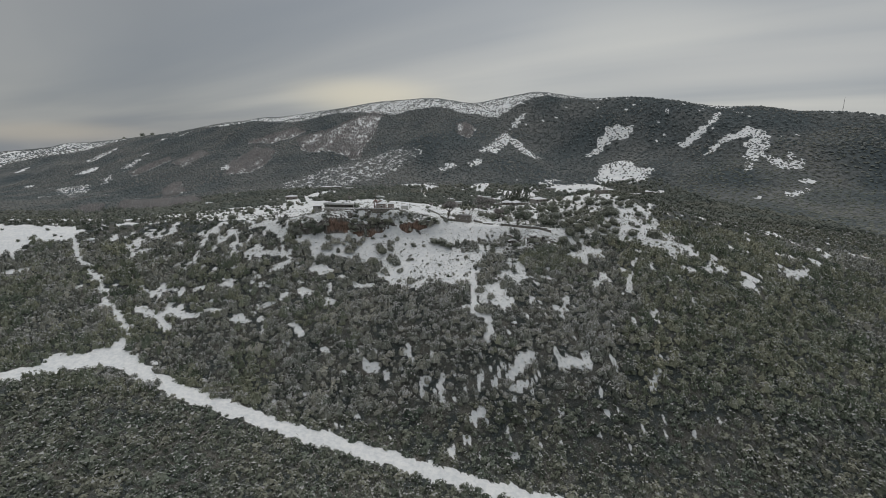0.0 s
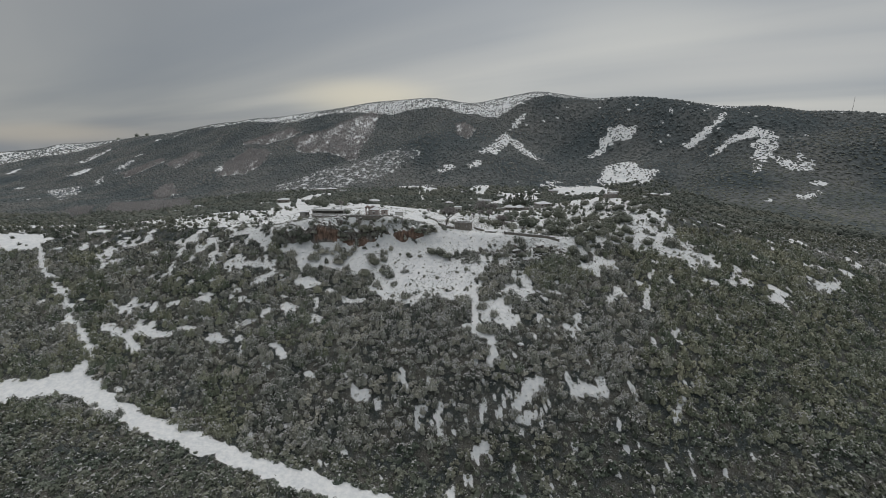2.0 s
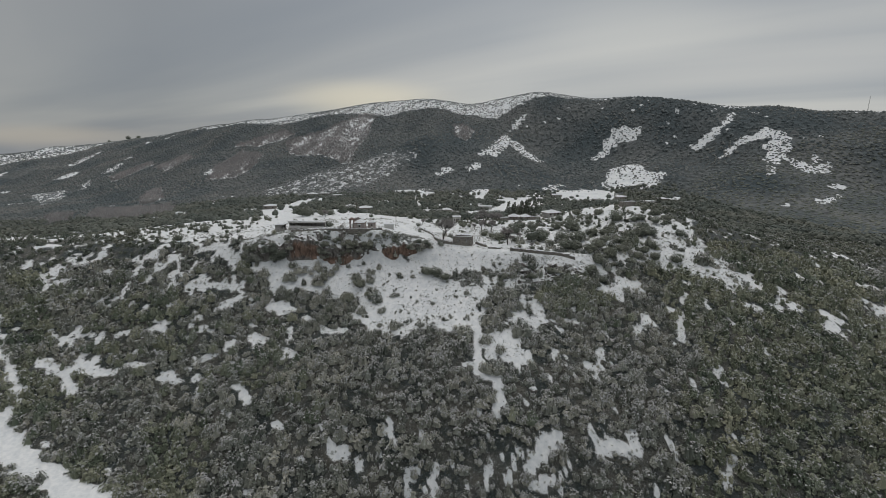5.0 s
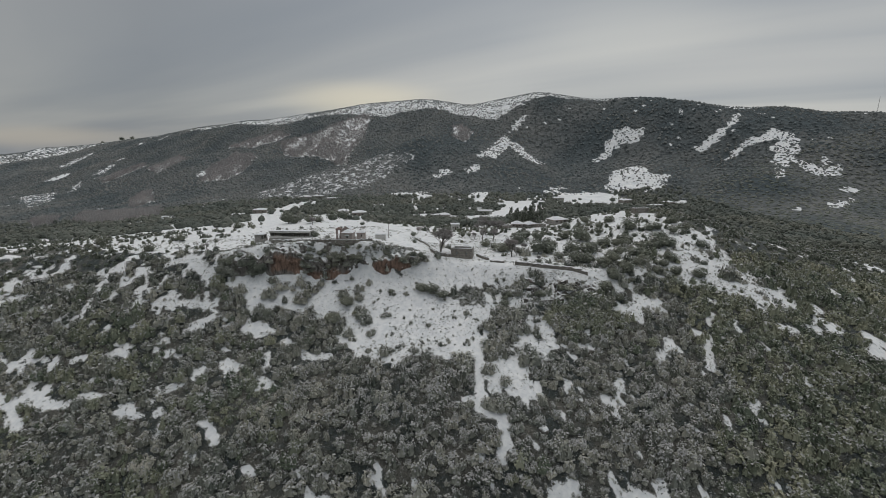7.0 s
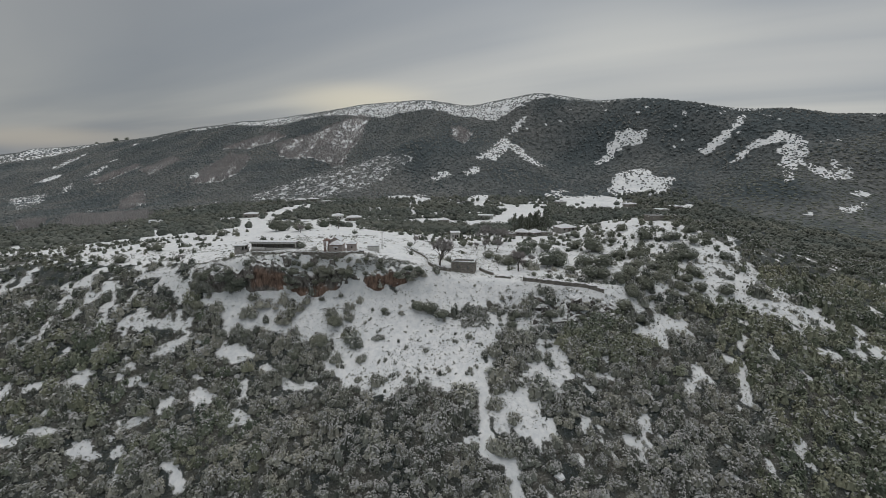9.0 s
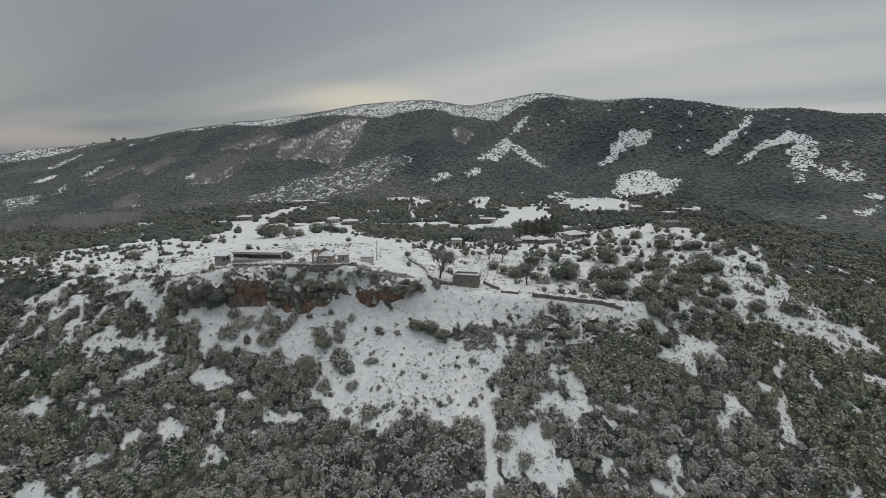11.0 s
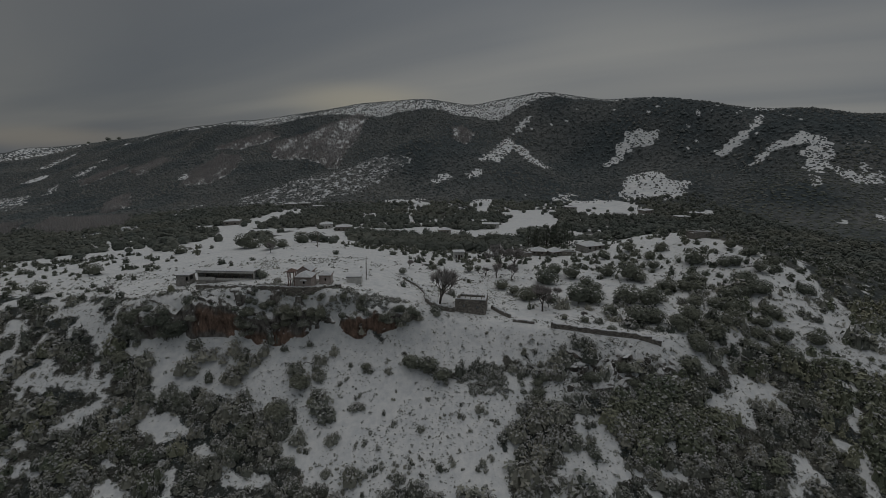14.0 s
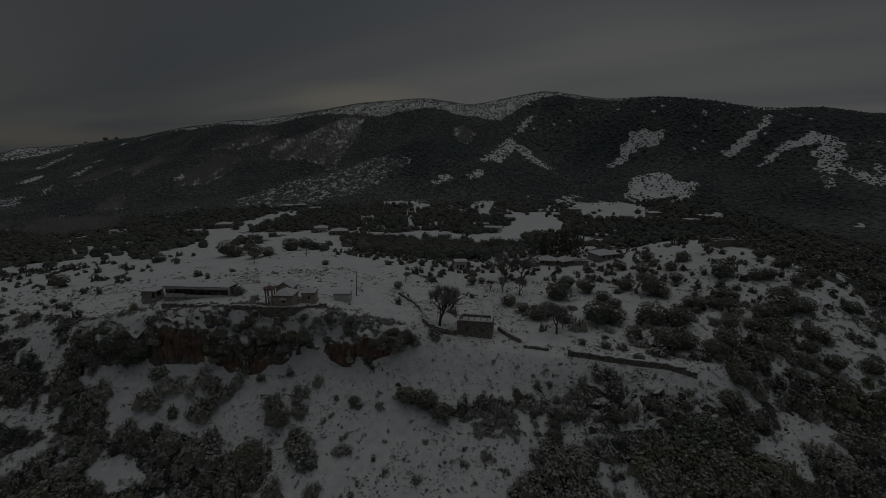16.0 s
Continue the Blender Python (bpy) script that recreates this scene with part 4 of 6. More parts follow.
plant("lower_scrub", x, y, (1.05 + 1.8 * rng.uniform(size=len(x)) ** 1.7) * (1 + 0.3 * bumps(x, y, 9, 29)), LOW_KINDS, rng, LOWER_LEAVES, "dense dark evergreen scrub beside the snowy road", "scrub", (0.7, 1.1))
x, y = scatter(rng, -420, 420, 268, 345, 3.6)
plant("plateau_scrub", x, y, rng.uniform(1.0, 2.5, len(x)), MID_KINDS, rng, WOOD_LEAVES, "scattered dark bushes on the snowy plateau", "scrub")
# rough growth on the lower hill under the start of the walk
gx, gy = np.meshgrid(np.arange(-160, 160, 4.6), np.arange(-120, 90, 4.6))
x, y = (gx + rng.uniform(-1.8, 1.8, gx.shape)).ravel(), (gy + rng.uniform(-1.8, 1.8, gy.shape)).ravel()
ok = cover(x, y) > 0.5
plant("lower_hill_scrub", x[ok], y[ok], rng.uniform(1.6, 3.0, int(ok.sum())) * 1.35, HILL_KINDS, rng, LOWER_LEAVES, "dense dark evergreen scrub on the lower hill", "scrub")


x, y = scatter(rng, -760, 330, 345, 700, 6.5)
grows = ~leafless_at(x, y) & ~inside(HEDGE, x, y)
x, y = x[grows], y[grows]
plant("valley_wood", x, y, rng.uniform(2.0, 4.0, len(x)), WOOD_KINDS, rng, VALLEY_LEAVES, "dark evergreen trees round the snowy village fields", "wood", (0.9, 1.35))
x, y = scatter(rng, -70, 60, 335, 545, 4.2)
grows = inside(HEDGE, x, y) | inside(ORCHARD, x, y)
x, y = x[grows], y[grows]
plant("hedge_wood", x, y, rng.uniform(2.4, 3.9, len(x)), HEDGE_KINDS, rng, VALLEY_LEAVES, "dark rounded evergreen trees in a belt behind the chapel", "wood", (0.9, 1.35))
x, y = scatter(rng, 200, 760, 345, 700, 6.0)
right = x > 0.42 * y + 60
plant("valley_scrub", x[right], y[right], rng.uniform(1.8, 3.2, int(right.sum())), VALLEY_KINDS, rng, VALLEY_LEAVES, "low dark green scrub filling the side valley", "scrub", (0.5, 0.9))
# the mountain: evergreen scrub, and leafless woods in their own plots
def thinned(x, y):
    """Which places on the mountain carry a tree: closed woods, ragged towards the open snow, loose groups within it."""
    c = sum(cover(x + a, y + b) for a, b in ((0, 0), (5, 0), (-5, 0), (0, 9), (0, -9))) / 5
    own = cover(x, y)
    p = np.where(c > 0.9, 1.0, ramp(0.25, 0.85, c + 0.40 * bumps(x, y * 0.6, 12, 71, 2)))
    p = np.where(own < 0.12, 0.0, np.where(own < 0.8, 1.25 * p, p))
    crest = along(CREST_Y, x, 1, 60)
    p = np.where((y > crest - 14) & (x < 260), 0.5 * p, p)
    return (rng.uniform(size=len(x)) < p) & (y < crest + 30) & ~(leafless_at(x, y) & (bumps(x, y * 0.5, 30, 73, 2) > -0.35))


gx, gy = np.meshgrid(np.arange(-1150, 1000, 5.4), np.arange(640, 1400, 5.4))
x, y = (gx + rng.uniform(-4.5, 4.5, gx.shape)).ravel(), (gy + rng.uniform(-4.5, 4.5, gy.shape)).ravel()
seen = (np.abs(x) < 1.04 * y + 14) & (y < along(CREST_Y, x, 1, 60) + 30)
x, y = x[seen], y[seen]
grows = thinned(x, y)
x, y = x[grows], y[grows]
plant("mountain_trees", x, y, np.where(cover(x, y) < 0.8, rng.uniform(0.8, 2.2, len(x)), 1.3 + 2.4 * rng.uniform(0, 1, len(x)) ** 1.7), FAR_KINDS, rng, HAZED_LEAVES, "dark evergreen trees covering the mountain and dotting its snow patches", "wood", (1.0, 1.7))
# small trees in groups, thick along the edges of the snow patches
gx, gy = np.meshgrid(np.arange(-900, 700, 2.8), np.arange(480, 1280, 2.8))
x, y = (gx + rng.uniform(-1.4, 1.4, gx.shape)).ravel(), (gy + rng.uniform(-1.4, 1.4, gy.shape)).ravel()
c = cover(x, y)
seen = (np.abs(x) < 1.0 * y) & (c > np.where(y > 700, -0.01, 0.25)) & (c < 0.8) & (y < along(CREST_Y, x, 1, 60) + 10)
x, y, c = x[seen], y[seen], c[seen]
edge = sum(cover(x + a, y + b) > 0.8 for a, b in ((7, 0), (-7, 0), (0, 12), (0, -12))) / 4.0
grows = rng.uniform(size=len(x)) < np.clip(0.75 * np.maximum(c, 0.2) - 0.14 + 0.6 * bumps(x, y * 0.7, 9, 72, 2) + 0.6 * edge, 0.03, 0.75)
plant("mountain_saplings", x[grows], y[grows], rng.uniform(0.6, 1.7, int(grows.sum())), FAR_KINDS, rng, HAZED_LEAVES, "small dark trees scattered over the snow patches", "wood", (1.0, 1.8))
x, y = scatter(rng, -2300, -300, 1400, 2150, 8.0)
front = y < along(CREST_Y, x, 1, 60) + 40
plant("far_scrub", x[front], y[front], rng.uniform(2.6, 5.0, int(front.sum())), FAR_KINDS, rng, HAZED_LEAVES, "dark scrub on the far snowy ridge", "wood", (0.6, 1.0))
gx, gy = np.meshgrid(np.arange(-800, 100, 3.4), np.arange(480, 1230, 3.4))
x, y = (gx + rng.uniform(-1.8, 1.8, gx.shape)).ravel(), (gy + rng.uniform(-1.8, 1.8, gy.shape)).ravel()
grows = leafless_at(x, y) & (rng.uniform(size=len(x)) < 0.35 + 0.8 * ramp(-0.5, 0.4, bumps(x, y * 0.4, 16, 74, 2)))
x, y = x[grows], y[grows]
plant("leafless_wood", x, y, rng.uniform(5, 8.5, len(x)), BARE_KINDS, rng, BARE, "leafless brown woods standing in snow on the mountain", "wood", (0.9, 1.2))


# ---- things ----
def part(name, bm, material, parent, label=""):
    """Links a bmesh as one mesh under a thing or a part."""
    me = bpy.data.meshes.new(name)
    bm.to_mesh(me)
    bm.free()
    for m in material if isinstance(material, tuple) else (material,):
        me.materials.append(m)
    ob = new(name, me)
    ob.parent = parent
    return tagged(ob, label)


def box(x0, x1, y0, y1, z0, z1, bm=None, bevel=0.0):
    bm = bm or bmesh.new()
    made = bmesh.ops.create_cube(bm, size=1)["verts"]
    for v in made:
        v.co = Vector((x0 + (v.co.x + 0.5) * (x1 - x0), y0 + (v.co.y + 0.5) * (y1 - y0), z0 + (v.co.z + 0.5) * (z1 - z0)))
    if bevel:
        edges = list({e for v in made for e in v.link_edges})
        bmesh.ops.bevel(bm, geom=edges, offset=bevel, segments=2, affect="EDGES")
    return bm


def prism(points, y0, y1):
    """A closed profile in x, z drawn out along y."""
    bm = bmesh.new()
    front = [bm.verts.new((x, y0, z)) for x, z in points]
    back = [bm.verts.new((x, y1, z)) for x, z in points]
    n = len(points)
    bm.faces.new(front)
    bm.faces.new(back[::-1])
    for i in range(n):
        bm.faces.new((front[i], back[i], back[(i + 1) % n], front[(i + 1) % n]))
    bmesh.ops.recalc_face_normals(bm, faces=bm.faces)
    return bm


def hip(x0, x1, y0, y1, z, rise, over=0.25, ridge=0.0, thick=0.12):
    """A hipped roof slab with an overhang; ridge: length of its ridge along y."""
    bm = bmesh.new()
    cx, cy = (x0 + x1) / 2, (y0 + y1) / 2
    rim = [bm.verts.new((x, y, z - thick)) for x, y in ((x0 - over, y0 - over), (x1 + over, y0 - over), (x1 + over, y1 + over), (x0 - over, y1 + over))]
    eave = [bm.verts.new((v.co.x, v.co.y, z)) for v in rim]
    a, b = bm.verts.new((cx, cy - ridge / 2, z + rise)), bm.verts.new((cx, cy + ridge / 2 + 0.01, z + rise))
    bm.faces.new(rim[::-1])
    for i in range(4):
        bm.faces.new((rim[i], rim[(i + 1) % 4], eave[(i + 1) % 4], eave[i]))
    bm.faces.new((eave[0], eave[1], a))
    bm.faces.new((eave[1], eave[2], b, a))
    bm.faces.new((eave[2], eave[3], b))
    bm.faces.new((eave[3], eave[0], a, b))
    bmesh.ops.recalc_face_normals(bm, faces=bm.faces)
    return bm


def rough(bm, amount, size, seed=0.0):
    """Moves the corners about a little, for worn and uneven shapes."""
    for v in bm.verts:
        p = v.co / size + Vector((seed, seed * 1.7, seed * 0.3))
        v.co += noise.noise_vector(p) * amount
    return bm


def height(x, y):
    return float(land(np.array([x]), np.array([y]))[0])


def thing(name, x, y, z, turn, label, category, group=""):
    ob = new(name)
    ob.empty_display_size = 0.5
    ob.matrix_world = pose(x, y, z, 0, 0, turn)
    return tagged(ob, label, category, group)


def wall_with_holes(x0, x1, y, depth, z0, z1, holes):
    """A wall along x with rectangular openings (x0, x1, z0, z1) that go through it."""
    bm = bmesh.new()
    xs = sorted({x0, x1, *[h[0] for h in holes], *[h[1] for h in holes]})
    zs = sorted({z0, z1, *[h[2] for h in holes], *[h[3] for h in holes]})
    for a, b in zip(xs, xs[1:]):
        for c, d in zip(zs, zs[1:]):
            mx, mz = (a + b) / 2, (c + d) / 2
            if not any(h[0] < mx < h[1] and h[2] < mz < h[3] for h in holes):
                box(a, b, y, y + depth, c, d, bm)
    bmesh.ops.remove_doubles(bm, verts=bm.verts, dist=0.001)
    return bm


# ---- the long shed, the hut and the chapel on the terrace ----
def long_shed():
    w, d, h = 17.2, 4.4, 2.6
    s = thing("shed", -60.4, 264.6, 61.1, -4, "long low white shed with open front and snow-covered roof", "shed")
    part("plinth", box(-w / 2 - 0.3, w / 2 + 0.3, -0.3, d + 0.3, -2.2, 0.0, None, 0.05), GREY_WALL, s)
    part("back_wall", box(-w / 2, w / 2, d - 0.25, d, 0, h - 0.2), GREY_WALL, s)
    for k in (-1, 1):
        part("side_wall", box(min(k * w / 2, k * (w / 2 - 0.25)), max(k * w / 2, k * (w / 2 - 0.25)), 0.15, d - 0.26, 0, h - 0.2), WHITE_WALL, s)
    part("front_wall", box(-w / 2 + 0.26, -w / 2 + 5.4, 0, 0.2, 0, 1.0, None, 0.03), WHITE_WALL, s, "low whitewashed front wall")
    part("front_wall", box(-w / 2 + 5.6, w / 2 - 0.26, 0, 0.2, 0, 0.72, None, 0.03), WHITE_WALL, s, "low whitewashed front wall")
    for i in range(9):
        x = -w / 2 + 0.45 + i * (w - 0.9) / 8
        part("post", box(x - 0.09, x + 0.09, 0.0, 0.18, 1.01 if x < -3.0 else 0.73, h - 0.31), TIMBER, s)
    part("beam", box(-w / 2 - 0.2, w / 2 + 0.2, -0.14, 0.14, h - 0.3, h + 0.28), WHITE_WALL, s)
    roof = prism([(0, 0), (0, 0.12), (1, 0.12), (1, 0)], -w / 2 - 0.4, w / 2 + 0.4)
    for v in roof.verts:
        t, z = v.co.x, v.co.z
        v.co = Vector((v.co.y, -0.3 + t * (d + 0.7), h + 0.3 - 0.45 * t + z))
    part("roof", roof, SHEET, s)
    bm = bmesh.new()
    bmesh.ops.create_grid(bm, x_segments=34, y_segments=10, size=0.5)
    for v in bm.verts:
        t = v.co.y + 0.5
        v.co = Vector((v.co.x * (w + 0.7), -0.32 + t * (d + 0.74), h + 0.43 - 0.45 * t + 0.16 * (1 if 0.02 < t < 0.98 else 0.1) + 0.05 * noise.noise(Vector((v.co.x * 20, t * 5, 0)))))
    part("roof_snow", bm, SNOW, s, "smooth snow lying on the roof")


def hut():
    s = thing("hut", -73.9, 266.0, 60.6, -8, "small grey hut with snowy lean-to roof", "hut")
    s.scale.z = 0.75
    part("plinth", box(-2.1, 2.1, -0.1, 3.1, -2.2, 0), GREY_WALL, s)
    part("wall", wall_with_holes(-2, 2, 0, 0.2, 0, 2.0, [(1.0, 1.8, 0.0, 1.7)]), GREY_WALL, s)
    part("side_wall", box(-2, -1.8, 0.21, 2.8, 0, 2.2), GREY_WALL, s)
    side = wall_with_holes(0.21, 2.8, 1.8, 0.2, 0, 2.2, [(0.5, 2.2, 0.3, 1.9)])
    for v in side.verts:
        v.co = Vector((v.co.y, v.co.x, v.co.z))
    bmesh.ops.reverse_faces(side, faces=side.faces)
    part("side_wall", side, GREY_WALL, s)
    part("back_wall", box(-2, 2, 2.81, 3.0, 0, 2.5), GREY_WALL, s)
    part("roof", prism([(-2.4, 2.12), (2.5, 2.35), (2.5, 2.5), (-2.4, 2.27)], -0.4, 3.3), SHEET, s)
    part("roof_snow", rough(prism([(-2.35, 2.28), (2.45, 2.51), (2.4, 2.68), (-2.3, 2.44)], -0.36, 3.26), 0.03, 0.6), SNOW, s)


def chapel():
    s = thing("chapel", -35.2, 253.6, 62.4, -3, "small pink plastered chapel with clay roofs under snow", "chapel")
    part("plinth", box(-3.4, 3.3, -0.6, 8.2, -2.0, 0.0, None, 0.05), GREY_WALL, s)
    part("wall", wall_with_holes(-1.3, 3.1, 0, 0.3, 0, 2.7, [(0.7, 1.2, 1.0, 1.9)]), PLASTER, s)
    part("side_wall", box(-1.3, -1.0, 0.31, 4.2, 0, 2.7), PLASTER, s)
    part("side_wall", box(2.8, 3.1, 0.31, 4.2, 0, 2.7), PLASTER, s)
    w = part("window", box(0.72, 1.18, 0.12, 0.18, 1.02, 1.88), DARK, s)
    part("sill", box(0.6, 1.3, -0.08, 0.1, 0.9, 0.99), WHITE_WALL, w)
    part("canopy", prism([(0.1, 2.02), (1.8, 2.02), (1.7, 2.2), (0.95, 2.34), (0.2, 2.2)], -0.75, -0.01), SNOW, s, "small canopy loaded with snow")
    part("roof", hip(-1.3, 3.1, 0, 4.2, 2.85, 1.15, 0.3, 1.2), TILE, s)
    part("roof_snow", rough(hip(-1.25, 3.05, 0.05, 4.15, 3.02, 1.16, 0.26, 1.2, 0.1), 0.03, 0.7), SNOW, s)
    part("nave", prism([(-2.4, 0), (1.6, 0), (1.6, 3.3), (-0.4, 4.5), (-2.4, 3.3)], 4.25, 8.0), PLASTER, s)
    for k in (-1, 1):
        bm = prism([(-0.4, 4.56), (-0.4 + k * 2.4, 3.16), (-0.4 + k * 2.4, 3.30), (-0.4, 4.74)], 4.0, 8.3)
        part("nave_roof", bm, TILE, s)
    part("roof_snow", rough(prism([(-0.3, 4.76), (1.9, 3.40), (1.9, 3.54), (-0.3, 4.92)], 4.1, 8.2), 0.03, 0.7), SNOW, s)
    # open bell tower beside the front
    t = part("bell_tower", box(-3.35, -1.4, -0.25, 1.55, 2.1, 2.3, None, 0.03), WHITE_WALL, s, "open two-storey brick bell tower")
    for x in (-3.3, -1.72):
        for y in (-0.2, 1.22):
            part("pillar", box(x, x + 0.28, y, y + 0.28, 0.0, 2.09), BRICK, t)
            part("pillar", box(x, x + 0.28, y, y + 0.28, 2.31, 4.2), BRICK, t)
    part("ring_beam", box(-3.4, -1.35, -0.3, 1.6, 4.21, 4.4), BRICK, t)
    part("tower_roof", hip(-3.35, -1.4, -0.25, 1.55, 4.54, 0.75, 0.2, 0.0), TILE, t)
    part("stair", prism([(-3.0, 0.05), (-2.7, 0.05), (-1.8, 1.95), (-2.1, 1.95)], 0.35, 1.0), WHITE_WALL, t)


def annex():
    s = thing("outbuilding", -29.4, 257.2, 62.3, 2, "small square plastered outbuilding with snowy pyramid roof", "building")
    part("plinth", box(-1.8, 1.8, -0.2, 3.5, -2, 0), GREY_WALL, s)
    part("wall", wall_with_holes(-1.6, 1.6, 0, 0.25, 0, 2.3, [(-0.1, 0.35, 0.9, 1.7)]), PLASTER, s)
    part("side_wall", box(-1.6, -1.35, 0.26, 3.2, 0, 2.3), PLASTER, s)
    part("side_wall", box(1.35, 1.6, 0.26, 3.2, 0, 2.3), PLASTER, s)
    part("back_wall", box(-1.34, 1.34, 2.95, 3.2, 0, 2.3), PLASTER, s)
    part("window", box(-0.08, 0.33, 0.1, 0.15, 0.92, 1.68), DARK, s)
    part("roof", hip(-1.6, 1.6, 0, 3.2, 2.44, 0.9, 0.25), TILE, s)
    part("roof_snow", rough(hip(-1.55, 1.55, 0.05, 3.15, 2.58, 0.9, 0.2), 0.03, 0.6), SNOW, s)


def tank():
    s = thing("water_tank", -22.1, 261.4, 61.0, 3, "low square whitewashed water tank capped with snow", "tank")
    part("body", box(-2.1, 2.1, 0, 3.4, -1.6, 1.9, None, 0.06), WHITE_WALL, s)
    part("lid", box(-2.25, 2.25, -0.15, 3.55, 1.91, 2.06, None, 0.04), GREY_WALL, s)
    part("snow_cap", rough(box(-2.2, 2.2, -0.1, 3.5, 2.07, 2.28, None, 0.09), 0.02, 0.5), SNOW, s)


def power_pole(x, y, tall, label, lean=1.5):
    s = thing("power_pole", x, y, height(x, y) - 0.3, 20, label, "pole", "poles along the village line")
    bm = bmesh.new()
    bmesh.ops.create_cone(bm, segments=8, radius1=0.14, radius2=0.09, depth=tall, cap_ends=True, matrix=Matrix.Translation((0, 0, tall / 2)))
    part("shaft", bm, TIMBER, s).rotation_euler = (0, radians(lean), 0)
    part("crossarm", box(-0.7, 0.7, -0.06, 0.06, tall - 0.75, tall - 0.63), TIMBER, s)
    for k in (-0.6, 0.6):
        bm = bmesh.new()
        bmesh.ops.create_cone(bm, segments=6, radius1=0.05, radius2=0.03, depth=0.18, cap_ends=True, matrix=Matrix.Translation((k, 0, tall - 0.54)))
        part("insulator", bm, WHITE_WALL, s)


def dry_wall(name, line, tall, thick, label, seed=0):
    """A dry-stone wall along a line in plan: courses of uneven blocks, with snow lying on top."""
    r = random.Random(seed)
    x0, y0 = line[0]
    s = thing(name, x0, y0, height(x0, y0), 0, label, "wall")
    base = height(x0, y0)
    stones, cap = bmesh.new(), bmesh.new()
    for (ax, ay), (bx, by) in zip(line, line[1:]):
        run = math.hypot(bx - ax, by - ay)
        t, turn = 0.0, math.atan2(by - ay, bx - ax)
        while t < run:
            long = r.uniform(0.45, 0.95)
            cx, cy = ax + (bx - ax) * (t + long / 2) / run, ay + (by - ay) * (t + long / 2) / run
            z = height(cx, cy) - base
            top = tall * r.uniform(0.78, 1.12)
            level = -0.5
            while level < top:
                course = r.uniform(0.22, 0.40)
                m = Matrix.Translation((cx - x0, cy - y0, z + level + course / 2)) @ Matrix.Rotation(turn + r.uniform(-0.1, 0.1), 4, "Z") @ Matrix.Diagonal((long * 1.02, thick * r.uniform(0.85, 1.15), course * 0.97, 1))
                bmesh.ops.create_cube(stones, size=1, matrix=m)
                level += course
            m = Matrix.Translation((cx - x0, cy - y0, z + level + 0.05)) @ Matrix.Rotation(turn, 4, "Z") @ Matrix.Diagonal((long * 1.1, thick * r.uniform(0.7, 1.0), 0.14, 1))
            bmesh.ops.create_cube(cap, size=1, matrix=m)
            t += long
    part("stonework", rough(stones, 0.05, 0.35), STONE, s)
    part("snow_cap", rough(cap, 0.04, 0.4), SNOW, s, "snow lying along the top")


def terrace_wall():
    s = thing("retaining_wall", -45.0, 252.0, 60.5, 0, "long grey stone retaining wall below the chapel terrace", "wall")
    r = random.Random(5)
    stones, cap = bmesh.new(), bmesh.new()
    steps = 74
    for i in range(steps):
        t = (i + 0.5) / steps
        x = -66.0 + 41.5 * t
        y = 258.6 - 5.6 * ramp(0.0, 0.75, np.array(t)) + 2.2 * ramp(0.8, 1.0, np.array(t))
        top = 61.4 + 1.2 * float(ramp(0.1, 0.6, np.array(t)))
        z = top - 3.4
        while z < top - 0.05:
            c = r.uniform(0.3, 0.5)
            m = Matrix.Translation((x + 45, float(y) - 252, z + c / 2 - 60.5)) @ Matrix.Rotation(r.uniform(-0.06, 0.06), 4, "Z") @ Matrix.Diagonal((0.58, 0.6 * r.uniform(0.9, 1.1), c, 1))
            bmesh.ops.create_cube(stones, size=1, matrix=m)
            z += c
        bmesh.ops.create_cube(cap, size=1, matrix=Matrix.Translation((x + 45, float(y) - 252 + 0.1, z + 0.06 - 60.5)) @ Matrix.Diagonal((0.62, 0.55, 0.16, 1)))
    part("stonework", rough(stones, 0.05, 0.35), STONE, s)
    part("snow_cap", rough(cap, 0.04, 0.4), SNOW, s, "snow lying along the top")


